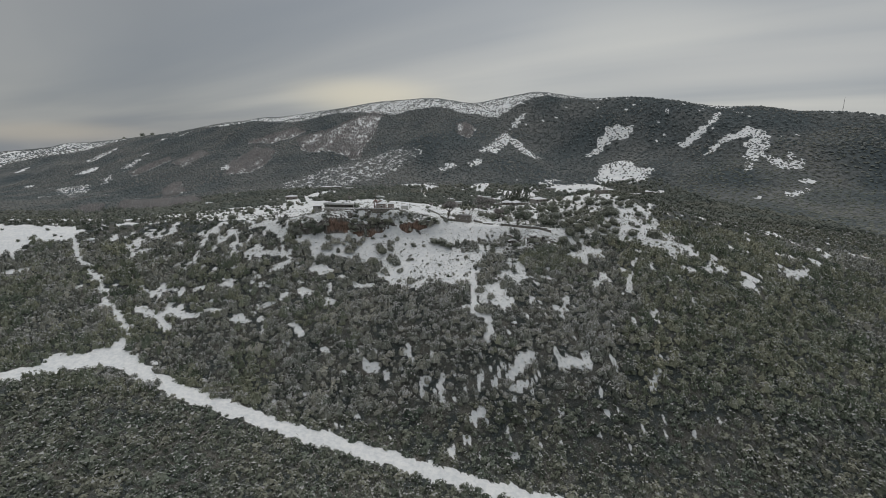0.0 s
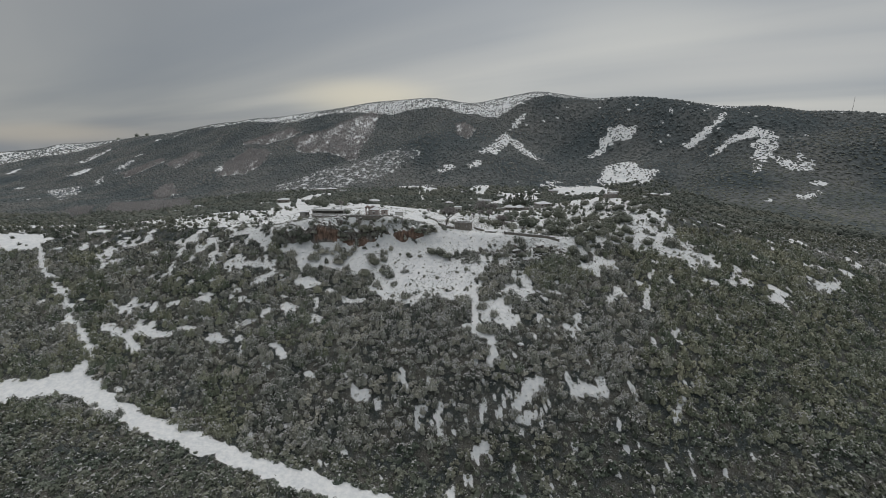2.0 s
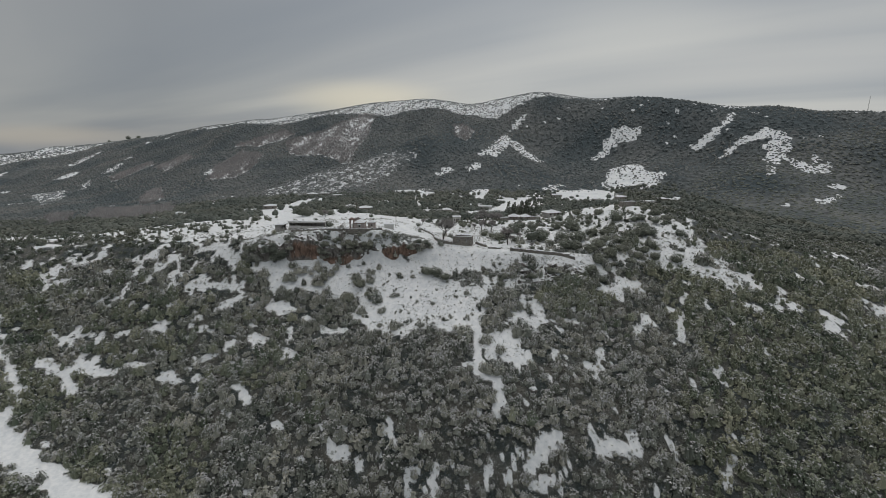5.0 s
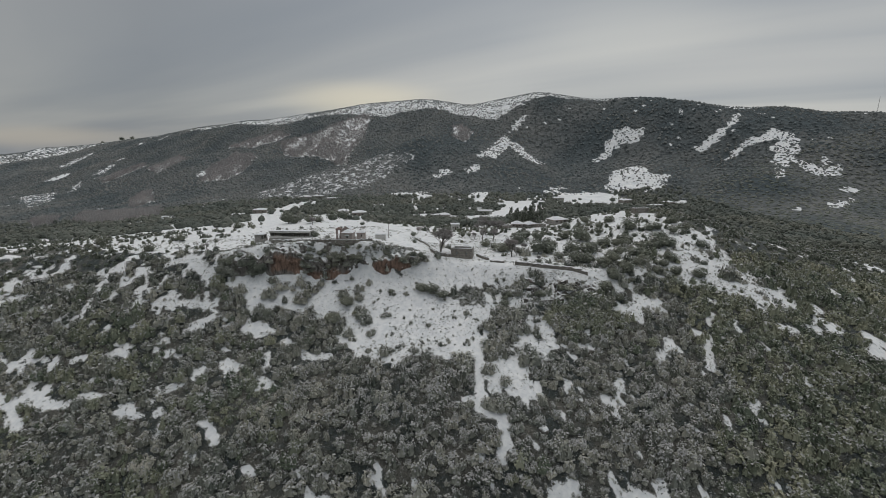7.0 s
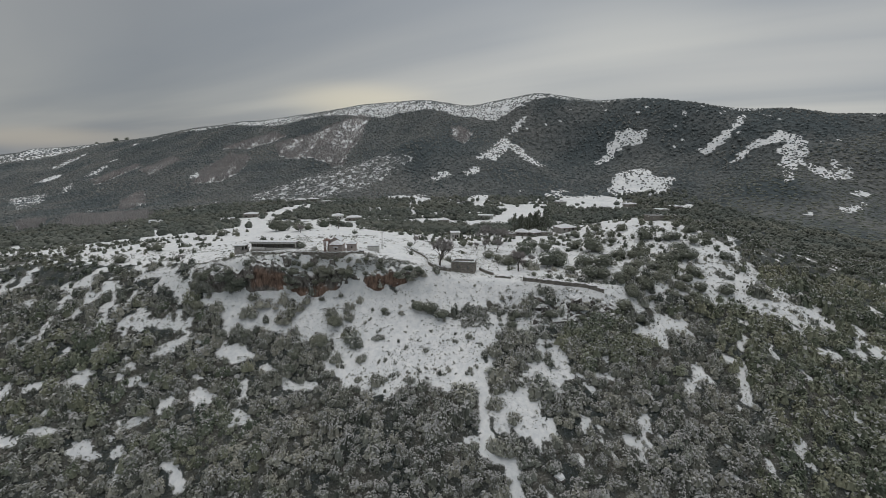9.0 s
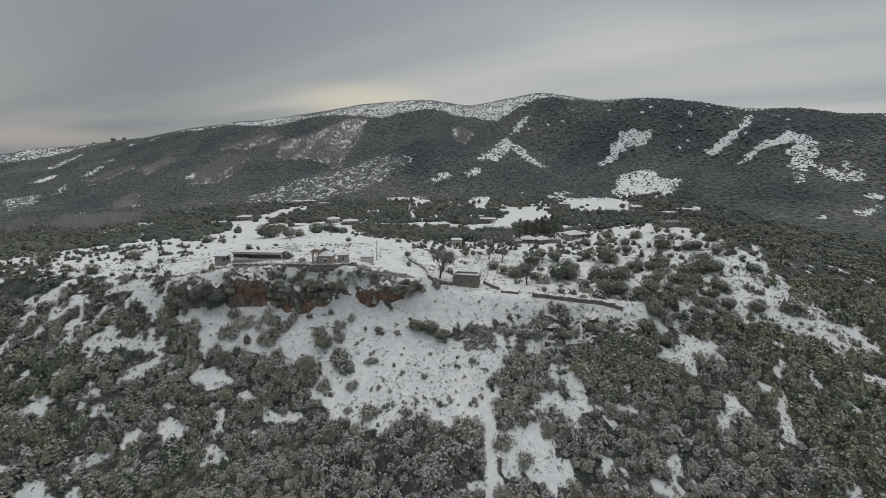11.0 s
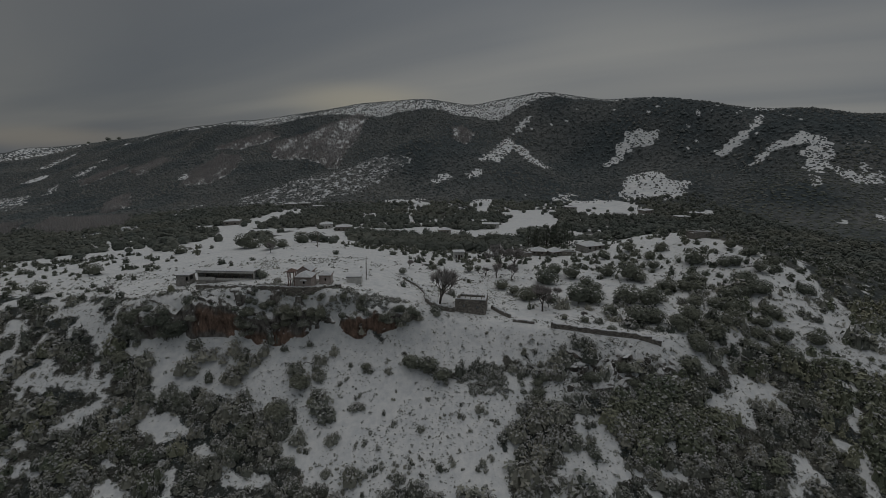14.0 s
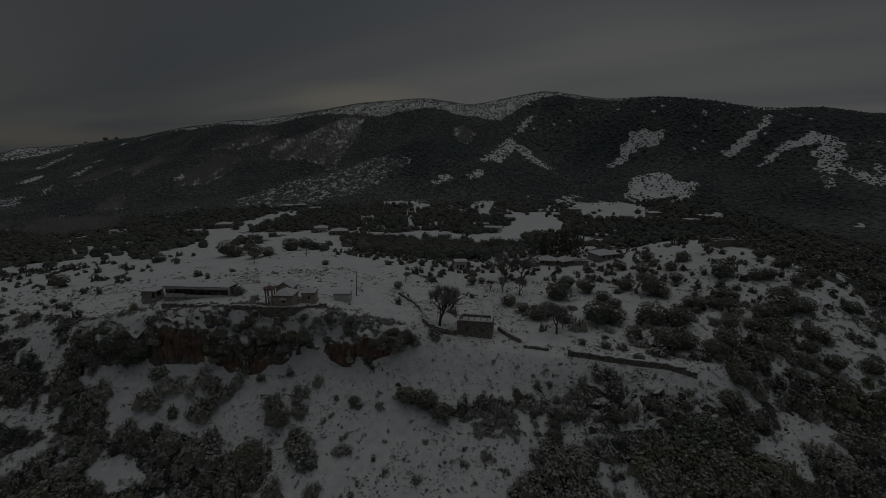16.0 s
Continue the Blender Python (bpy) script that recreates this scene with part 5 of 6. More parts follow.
def ruin(x, y, turn, w, d, h, label):
    """A roofless stone house."""
    s = thing("ruined_house", x, y, height(x, y) - 0.4, turn, label, "house")

    def uneven(bm, seed):
        bmesh.ops.subdivide_edges(bm, edges=bm.edges, cuts=3, use_grid_fill=True)
        for v in bm.verts:
            if v.co.z > h - 0.2:
                v.co.z += 0.35 * noise.noise(Vector((v.co.x * 0.9 + seed, v.co.y * 0.9, 0)))
        return rough(bm, 0.06, 0.5, seed)

    front = wall_with_holes(-w, 0, 0, 0.6, -0.8, h, [(-0.76 * w, -0.68 * w, 0.49 * h, 0.69 * h), (-0.31 * w, -0.23 * w, 0.45 * h, 0.65 * h)])
    part("front_wall", rough(front, 0.05, 0.5), STONE, s)
    part("side_wall", uneven(box(-0.6, 0.02, 0.61, d, -0.8, h), 2.0), STONE, s)
    part("side_wall", uneven(box(-w, -w + 0.6, 0.61, d, -1.0, h - 0.6), 4.0), STONE, s)
    part("back_wall", uneven(box(-w + 0.61, -0.61, d - 0.6, d, -0.8, h - 0.4), 6.0), STONE, s)
    for x0, x1, y0, y1, z in ((-w, 0, 0.0, 0.6, h), (-0.6, 0, 0.6, d, h), (-w + 0.6, -0.6, d - 0.6, d, h - 0.4)):
        part("snow_cap", rough(box(x0 + 0.03, x1 - 0.03, y0 + 0.04, y1 - 0.04, z + 0.02, z + 0.22, None, 0.07), 0.05, 0.6), SNOW, s, "snow on the wall top")
    for i in range(5):
        x = -0.9 * w + i * 0.18 * w
        m = rough(box(x, x + 0.16, 0.3, d - 0.2, h - 0.35, h - 0.18), 0.04, 0.8, i)
        part("roof_beam", m, TIMBER, s, "bare roof beam left across the walls")
    part("floor_rubble", rough(box(-w + 0.7, -0.7, 0.7, d - 0.7, -0.9, h - 0.75, None, 0.2), 0.2, 0.9), SNOW, s, "snow-filled rubble inside the walls")


long_shed()
hut()
chapel()
annex()
tank()
terrace_wall()
ruin(15.2, 252.2, -11, 8.4, 6.0, 4.5, "roofless ruined stone house with snow on broken walls")
ruin(41.5, 319.5, 14, 6.4, 4.5, 2.0, "small roofless stone ruin with snow on its walls")
ruin(60.0, 319.5, -6, 5.6, 4.2, 1.9, "small roofless stone ruin with snow on its walls")
ruin(113.5, 316.0, 8, 7.4, 5.0, 2.7, "low roofless stone ruin on the snowy knoll")
power_pole(-19.5, 267.4, 7.4, "weathered timber power pole standing in the snow")
power_pole(-47.0, 318.0, 7.0, "weathered timber power pole behind the shed")
dry_wall("field_wall", [(31, 243.4), (38, 241.6), (45, 240.2), (51, 239.3), (57, 238.2)], 0.95, 0.7, "long dry-stone field wall beside the snowy lane", 1)
dry_wall("field_wall", [(-1.5, 262), (-1.2, 257.5), (0.6, 254.6), (3.5, 253.2), (6.6, 253.2)], 1.1, 0.6, "curved dry-stone yard wall beside the ruined house", 2)
dry_wall("field_wall", [(17.6, 258), (20, 252.5), (21.5, 250)], 0.9, 0.6, "tumbled dry-stone wall behind the ruined house", 3)
dry_wall("field_wall", [(-9, 276), (-4, 270), (-1.6, 263.5)], 0.5, 0.5, "low broken dry-stone wall across the snow", 4)
dry_wall("field_wall", [(22, 247.2), (26.5, 245.6)], 0.5, 0.6, "low broken dry-stone wall beside the lane", 5)


# ---- rock faces ----
def crag(name, x0, x1, foot, lip, label, push=1.4, seed=0, top=0.6, broken=0.0):
    """A rock face that stands out of the steep ground between a foot and a lip line (y at x0 and at x1)."""
    nx, nv = int((x1 - x0) / 0.45), 36
    u, v = np.meshgrid(np.linspace(0, 1, nx), np.linspace(0, 1, nv))
    x = x0 + (x1 - x0) * u
    yf, yl = foot[0] + (foot[1] - foot[0]) * u, lip[0] + (lip[1] - lip[0]) * u
    y = yf + (yl - yf) * v
    z = land(x, y)
    # blocks and clefts: upright buttresses, ledges stepped into them, fine breakage
    pillar = bumps(x + 2 * bumps(x, z, 5, 41 + seed, 1), z * 0.22, 2.6, 40 + seed, 3)
    ledge = np.floor(bumps(x * 0.7, z * 1.5, 2.2, 50 + seed, 2) * 3) / 3
    # ragged outline: the rock dips under the snow towards its sides, its lip and where the face is broken
    jag = 0.20 * bumps(x, z * 0, 5.5, 70 + seed, 2) + 0.13 * bumps(x, z * 0, 1.3, 71 + seed, 2)
    lean = (0.10 * bumps(z, x * 0, 3, 90 + seed, 2) + 0.05 * bumps(z, x, 1.0, 91 + seed, 2)) * min(1, 16 / (x1 - x0))
    edge = np.minimum(ramp(0.05, 0.12, u + lean), 1 - ramp(0.88, 0.95, u + lean)) * np.minimum(ramp(0, 0.05, v + 0.25 * np.maximum(jag, -0.1)), 1 - ramp(top + jag - 0.06, top + jag + 0.06, v))
    edge = edge * ramp(broken - 0.12, broken + 0.05, bumps(x, z, 6, 80 + seed, 2) * 0.75 + 0.4 * bumps(x, z, 1.7, 81 + seed, 2))
    out = push * np.maximum(0.1, 0.7 + 0.85 * pillar + 0.55 * ledge + 0.40 * bumps(x, z, 0.9, 95 + seed, 2))
    y = y - out * edge + 1.0 * (1 - edge)
    z = z + 0.25 * out * edge - (0.7 + 1.2 * (v < 0.06)) * (1 - edge)
    s = thing(name, x0, float(yf[0, 0]), height(x0, float(yf[0, 0])), 0, label, "cliff")
    # one buttress after another along the face
    cuts = np.linspace(0, nx - 1, max(2, int((x1 - x0) / 8)) + 1).astype(int)
    for p, q in zip(cuts, cuts[1:]):
        pts = np.stack([x[:, p:q + 1] - s.location.x, y[:, p:q + 1] - s.location.y, z[:, p:q + 1] - s.location.z], -1)
        rows, cols = pts.shape[:2]
        i, j = np.meshgrid(np.arange(rows - 1), np.arange(cols - 1), indexing="ij")
        quads = np.stack([i * cols + j, i * cols + j + 1, (i + 1) * cols + j + 1, (i + 1) * cols + j], -1).reshape(-1)
        me = sheet("buttress", pts.reshape(-1, 3), quads, 4, ROCK)
        me.update()
        new("buttress", me).parent = s
    return s


# the cliff below the chapel and the bare scar beside it: x, y of the foot, height of the face
CLIFF_FOOT = ((-89, 253.6), (-80.5, 252.3), (-69.7, 251.2), (-62.9, 251.8), (-55.8, 251.4), (-48.7, 250.3), (-41.5, 249.3), (-34.6, 249.0), (-29, 249.4), (-25, 250.2))
CLIFF_TALL = ((-89, -1), (-85, 3.5), (-79, 7.5), (-70, 8), (-62, 8.5), (-55, 8.5), (-50, 7.0), (-46, 7.5), (-40, 8.8), (-34, 8), (-29, 5.5), (-26.5, 2.5), (-25, -1))
SCAR_FOOT = ((-25.5, 248.8), (-20.7, 247.6), (-12.1, 246.9), (-6, 247.9), (-2.5, 249.6))
SCAR_TALL = ((-25.5, -1), (-23.8, 5.5), (-20, 7.4), (-13, 7.0), (-8, 4.8), (-4.5, 2.5), (-2.5, -1))


def face_at(foot, tall, x, seed):
    """Foot y, foot height and height of a rock face at x."""
    yf = np.interp(x, [p[0] for p in foot], [p[1] for p in foot])
    h = np.interp(x, [p[0] for p in tall], [p[1] for p in tall])
    return yf, land(x, yf), h * (1 + 0.16 * bumps(x, x * 0, 3.5, 60 + seed, 2)) + 0.5 * bumps(x, x * 0, 0.9, 61 + seed, 1)


def cliff(foot, tall, rust, label, seed):
    """An upright rock face with a snowy top that runs back into the slope. rust: bare stained stretches (x0, x1, from, to as parts of the height)."""
    x0, x1 = foot[0][0], foot[-1][0]
    n = int((x1 - x0) / 0.3)
    xs = np.linspace(x0, x1, n)
    yf, zf, h = face_at(foot, tall, xs, seed)
    back, below = np.zeros(n), np.ones(n, bool)
    for k in range(1, 32):
        below &= land(xs, yf + 0.25 * k) < zf + h - 0.15
        back = np.where(below, 0.25 * k, back)
    yf = yf + 0.8 - 0.9 * np.maximum(0, 0.3 + bumps(xs, xs * 0, 7, 62 + seed, 2))
    pts, stain = [], []
    for f in np.linspace(0, 1, 30):
        z = zf - 1.2 + f * (h + 1.2)
        warp = xs + 1.2 * bumps(xs, z, 3, 41 + seed, 1)
        rise = 0.25 + 0.75 * float(ramp(0.1, 0.5, np.array(f)))
        out = 0.75 + rise * (0.95 * bumps(warp, z * 0.25, 2.4, 40 + seed, 3) + 0.45 * np.floor(2.5 * bumps(xs * 0.6, z * 1.3, 2.0, 50 + seed, 2)) / 2.5 + 0.25 * bumps(xs, z, 0.7, 95 + seed, 2))
        # the foot is undercut, the brow rounded
        y = yf + 0.16 * f * h - np.maximum(0.1, out) + 0.2 * np.exp(-((f - 0.25) / 0.2) ** 2) + 0.9 * max(0, f - 0.85) / 0.15
        pts.append(np.stack([xs, y, z], -1))
        v = np.zeros(n)
        for a, b, low, high in rust:
            u = xs + 1.3 * bumps(z, xs, 2.5, 75 + seed, 2)
            g = f + 0.16 * bumps(xs, z, 3, 76 + seed, 2)
            v = np.maximum(v, ramp(a - 0.8, a + 0.8, u) * (1 - ramp(b - 0.8, b + 0.8, u)) * ramp(low - 0.06, low + 0.06, g) * (1 - ramp(high - 0.09, high + 0.09, g)))
        stain.append(v)
    brow = pts[-1]
    for g in (0.15, 0.35, 0.6, 0.85, 1.0):
        y = brow[:, 1] + g * np.maximum(0.6, back + face_at(foot, tall, xs, seed)[0] - brow[:, 1] + 0.8)
        z = np.maximum(brow[:, 2] + 0.35 * math.sin(g * 3.1) + 0.3 * bumps(xs, y, 1.4, 77 + seed, 2), land(xs, y) - 0.3) - 0.9 * (g == 1.0)
        pts.append(np.stack([xs, y, z], -1))
        stain.append(np.zeros(n))
    pts, stain = np.array(pts), np.array(stain)
    s = thing("cliff", x0, float(yf[0]), float(zf[0]), 0, label, "cliff")
    pts = pts - np.array(s.location)
    cuts = np.linspace(0, n - 1, max(2, int((x1 - x0) / 8)) + 1).astype(int)
    for p, q in zip(cuts, cuts[1:]):
        block = pts[:, p:q + 1]
        rows, cols = block.shape[:2]
        i, j = np.meshgrid(np.arange(rows - 1), np.arange(cols - 1), indexing="ij")
        quads = np.stack([i * cols + j, i * cols + j + 1, (i + 1) * cols + j + 1, (i + 1) * cols + j], -1).reshape(-1)
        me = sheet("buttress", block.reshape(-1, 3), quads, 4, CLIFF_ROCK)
        at = me.attributes.new("rust", "FLOAT", "POINT")
        at.data.foreach_set("value", np.ascontiguousarray(stain[:, p:q + 1].ravel(), np.float32))
        me.update()
        new("buttress", me).parent = s


cliff(CLIFF_FOOT, CLIFF_TALL, ((-64, -52, 0.1, 0.75), (-52, -33, 0.05, 0.42)), "grey and rust-brown limestone cliff below the chapel terrace", 1)
cliff(SCAR_FOOT, SCAR_TALL, ((-24.5, -9, 0.05, 0.9),), "rust-red bare rock scar under dark bushes", 2)
crag("crag", -90.0, -26.0, (255.5, 251.2), (262.5, 255.0), "low broken limestone ledges with snow above the cliff", 0.55, 4, 0.95, 0.10)
crag("crag", 24.0, 66.0, (229.5, 230.5), (240.5, 237.2), "broken grey limestone crag under dark bushes", 1.1, 3, 0.85, 0.05)


def outcrop():
    """Angular blocks that break out of the slope round the lower crag."""
    s = thing("outcrop", 44, 234, height(44, 234), 0, "jagged grey limestone blocks with snow between them", "outcrop")
    r = random.Random(5)
    for k in range(40):
        x = 45 + 20 * r.uniform(-1, 1) * r.random() ** 0.6
        y = 230.2 + 5.0 * r.random() + 0.0 * (x - 45)
        size = r.uniform(0.5, 1.25)
        bm = bmesh.new()
        bmesh.ops.create_icosphere(bm, subdivisions=2, radius=1)
        wide, deep, tall = r.uniform(0.7, 1.3), r.uniform(0.55, 0.8), r.uniform(1.0, 1.5)
        for v in bm.verts:
            q = v.co * (1 + 0.5 * noise.noise(v.co * 1.0 + Vector((k * 3.1, 0, 0))) + 0.35 * noise.noise(v.co * 2.6 + Vector((0, k * 1.7, 0))))
            v.co = Vector((q.x * size * wide, q.y * size * deep, q.z * size * tall))
        bmesh.ops.translate(bm, verts=bm.verts, vec=(x - 44, y - 234, height(x, y) - height(44, 234) - 0.2 * size))
        part("rock", bm, CRAG_ROCK, s)

outcrop()


def boulder(x, y, r, seed):
    bm = bmesh.new()
    bmesh.ops.create_icosphere(bm, subdivisions=2, radius=1)
    for v in bm.verts:
        v.co = v.co * (1 + 0.35 * noise.noise(v.co * 1.3 + Vector((seed, 0, 0))))
        v.co = Vector((v.co.x * r, v.co.y * r * 0.8, v.co.z * r * 0.62))
    s = thing("boulder", x, y, height(x, y) + 0.1 * r, seed * 40, "grey limestone boulder capped with snow", "boulder", "boulders on the slope")
    part("rock", bm, ROCK, s)
    bm = bmesh.new()
    bmesh.ops.create_icosphere(bm, subdivisions=2, radius=1)
    for v in bm.verts:
        v.co = Vector((v.co.x * r * 0.85, v.co.y * r * 0.7, r * 0.42 + v.co.z * r * 0.28))
    part("snow_cap", rough(bm, 0.1 * r, 0.8, seed), SNOW, s)


for k, (x, y, r) in enumerate(((-205, 262, 3.2), (-281, 548, 5.0), (31.5, 190, 1.6), (36.5, 235.0, 1.4), (41, 233.2, 1.1))):
    boulder(x, y, r, k + 1)


# ---- single bushes and trees ----
def mesh_of(name, tri, white, materials):
    me = sheet(name, tri.reshape(-1, 3), np.arange(len(tri) * 3), 3, materials)
    me.polygons.foreach_set("material_index", white.astype(np.int32))
    tint(me, np.full(len(tri), 0.3 + 0.5 * random.random()))
    me.update()
    return me


def stem(bm, a, b, ra, rb, sides=5):
    a, b = Vector(a), Vector(b)
    turn = (b - a).to_track_quat("Z", "Y").to_matrix().to_4x4()
    bmesh.ops.create_cone(bm, segments=sides, radius1=ra, radius2=rb, depth=(b - a).length, cap_ends=True, matrix=Matrix.Translation((a + b) / 2) @ turn)


def bush_kind(seed, material, snow, trunk=0.0, count=250, leaf=0.12, squash=0.85):
    """One bush or tree about a metre in radius, kept far below the ground's sheet until it is copied."""
    r = np.random.default_rng(seed)
    tri, white = clump(r, count, leaf, snow, 7) if not trunk else crown(r, count, leaf, snow, squash, True, 9, 0.6, 0.25)
    tri = tri + (0, 0, trunk)
    s = new("tree" if trunk else "shrub")
    c = new("crown", mesh_of("crown", tri, white, (material, FROST)))
    c.parent = s
    bm = bmesh.new()
    for k in range(1 if trunk else 3):
        t = r.uniform(0, 6.28)
        stem(bm, (0, 0, -0.25), (0.22 * math.cos(t), 0.22 * math.sin(t), trunk + 0.35), 0.07 if trunk else 0.04, 0.03)
    part("trunk", bm, BARK, s)
    return s


SHRUBS = [bush_kind(100 + k, SCRUB, 0.30) for k in range(4)] + [bush_kind(110 + k, SCRUB, 0.62) for k in range(2)]
THICKET = [bush_kind(130 + k, GREEN_SCRUB, 0.14) for k in range(4)]
OAKS = [bush_kind(120 + k, WOOD_LEAVES, 0.035, 0.35 if k % 2 else 0.12, 420, 0.11) for k in range(5)]
USED = set()


def put(kinds, k, x, y, r, label, category, group, tall=1.0, sink=0.12):
    src = kinds[k % len(kinds)]
    m = pose(x, y, height(x, y) - sink * r, 0, 0, (k * 77.7) % 360) @ Matrix.Diagonal((r, r, r * tall, 1))
    ob = src if src.name not in USED else copy_thing(src, m)
    USED.add(src.name)
    ob.matrix_basis = m
    return tagged(ob, label, category, group)


CLEARING_SHRUBS = ((-30.1, 228.2, 2.0), (-21.7, 226.7, 1.7), (-16.0, 218.3, 2.4), (-5.7, 215.8, 1.7), (10.4, 208.2, 3.2), (20.1, 213.9, 3.6), (31.2, 210.8, 3.9), (-15.6, 241.0, 1.5), (11.7, 227.8, 1.1), (-1.7, 225.6, 1.0),
                   (19.5, 222.6, 2.6), (23, 224.4, 3.0), (26, 226, 2.6), (28.8, 227, 2.0), (17.5, 206, 2.2), (18.5, 210.5, 2.3), (22, 202.2, 1.8), (20.5, 195.5, 2.4), (28.2, 208, 1.2), (-50.8, 243.1, 3.0), (-63.7, 245.5, 2.8), (-75.7, 247.4, 2.5), (-22.0, 219.8, 1.2), (-45.7, 246.1, 2.0), (-10.4, 240.1, 0.9), (-26.3, 234.8, 2.8), (-34.7, 243.7, 2.2), (-23.5, 232.0, 2.6))
for k, (x, y, r) in enumerate(CLEARING_SHRUBS):
    put(SHRUBS[:4], k, x, y, 1.25 * r, "grey-green evergreen shrub standing alone in the snow", "shrub", "shrubs in the clearing", 1.05)
GROUPS = ((-82.5, 247.5, 2.2, 1), (-62.2, 246.7, 2.3, 2), (-51.6, 246.1, 2.2, 2), (-72.6, 238.6, 2.8, 4), (-64.5, 239.2, 2.8, 4), (-57, 238, 2.3, 3), (-37.0, 235.1, 2.9, 4), (-38.6, 231.5, 2.7, 3), (-34, 240, 2.4, 3), (-29.5, 243, 2.2, 3), (-46, 227.3, 2.9, 4), (-41.5, 229.8, 2.6, 3), (-16.3, 241.7, 1.8, 1))
for k, (x, y, r, n) in enumerate(GROUPS):
    for q in range(n):
        put(SHRUBS[:4] if (k + q) % 4 else OAKS, k + q, x + random.uniform(-2.6, 2.6) * (n > 1), y + random.uniform(-1.8, 1.8) * (n > 1), r * random.uniform(0.7, 1.1), "upright frosted shrub in a group below the crag", "shrub", "shrub groups below the crag", 1.05)
put(SHRUBS[4:], 0, 1.4, 211.4, 2.3, "frosted pale shrub at the edge of the clearing", "shrub", "shrubs in the clearing", 0.8)
put(SHRUBS[4:], 1, -17.0, 233.5, 2.4, "frosted pale shrub low in the snow", "shrub", "shrubs in the clearing", 0.45)
for k, (x, y, r) in enumerate(((-4.6, 240.4, 2.7), (-0.6, 238.6, 2.9), (3.2, 236.4, 2.6))):
    put(OAKS, k, x, y, r, "low dark spreading bush on the snowy bank", "shrub", "dark bushes on the bank", 0.85)
for k in range(46):
    t = random.uniform(0, 6.28)
    q = math.sqrt(random.random())
    x, y, r = 52 + 13 * q * math.cos(t), 223.5 + 8 * q * math.sin(t), random.uniform(2.0, 3.4)
    put(THICKET, k, x, y, 1.1 * r, "dense rounded olive-green shrub in the thicket below the crag", "shrub", "thicket below the crag", 0.95)

# trees of the plateau, the ruin's garden and the knoll
GARDEN = ((-50.2, 265.6, 1.9), (-83.5, 332.8, 4.4), (-79, 331, 3.6), (-68.0, 322, 3.6), (-64, 325, 2.8), (-59.5, 340, 4.4), (-54, 341, 3.6), (-36.5, 303.9, 1.4), (-9.5, 281.2, 1.5), (23.0, 276.8, 2.4), (38.8, 282.3, 4.3), (43.6, 261.6, 4.2),
          (48, 263.5, 3.8), (67.2, 283.1, 4.4), (58.6, 262.9, 4.2), (64.5, 261.5, 4.2), (55.6, 247.8, 3.4), (60, 249, 3.2), (69.8, 248.7, 3.3), (93.0, 289.7, 4.3), (89.1, 262.8, 3.5), (13.7, 295.1, 1.9), (-112.2, 334.1, 3.0),
          (-128.0, 303.3, 3.0), (-130.2, 280.8, 3.0))
for k, (x, y, r) in enumerate(GARDEN):
    put(OAKS, k, x, y, r * 1.0, "dark round evergreen tree standing in snow", "tree", "trees on the plateau", 1.0, 0.1)
KNOLL_TREES = ((115, 293, 3.2), (108, 278, 2.8), (100, 265, 3.4), (96, 255, 3.0), (103, 283, 2.6), (94, 265, 3.0), (91, 240, 3.2), (104, 247, 3.0), (82, 258, 2.8), (111, 299, 2.4), (46.3, 242.4, 1.4), (68.3, 310.4, 2.5), (82.1, 301.4, 2.3), (31.1, 266.9, 3.2), (75.0, 270.6, 2.7), (82.2, 269.1, 3.3), (98.3, 269.8, 3.3), (74.1, 244.4, 3.6), (62.8, 234.8, 3.2))
FLANK_TREES = ((44.3, 292.5, 3.0), (89.7, 308.2, 2.9), (79.8, 314.7, 3.0), (-170.9, 307.4, 4.0), (-102.5, 300.6, 1.2), (17, 297, 1.5), (53, 275, 2.4), (76, 258, 2.6), (84, 252, 2.8), (100, 284, 3.0), (36, 249, 1.1), (41, 247.5, 1.3), (50, 254, 2.2), (29, 266, 3.2), (33, 271, 2.6), (49, 288, 3.4), (36, 263, 2.1), (26, 271, 2.2), (52, 281, 2.6))
for k, (x, y, r) in enumerate(KNOLL_TREES + FLANK_TREES):
    put(OAKS, k + 2, x, y, r * 0.98, "dark evergreen tree among snow patches", "tree", "trees on the knoll", 0.95, 0.1)
for k in range(16):
    t = random.uniform(0, 1)
    x, y = 52 + 66 * t + random.uniform(-8, 8), 262 + random.uniform(-16, 46)
    if y < 238 + 0.05 * x or 28 < x < 64 and y < 252:
        continue
    put(OAKS, k, x, y, random.uniform(2.0, 3.4), "dark evergreen tree among snow patches", "tree", "trees on the knoll", 0.95, 0.1)
for k in range(30):
    x = random.uniform(63, 92)
    put(OAKS if k % 3 else SHRUBS[:4], k, x, 239 + 0.25 * (x - 63) + random.uniform(-4, 8), random.uniform(1.3, 2.8), "dark evergreen bush on the snowy slope", "shrub", "bushes below the knoll", 0.9, 0.15)
# bushes that cling to the crags
r_ = random.Random(11)


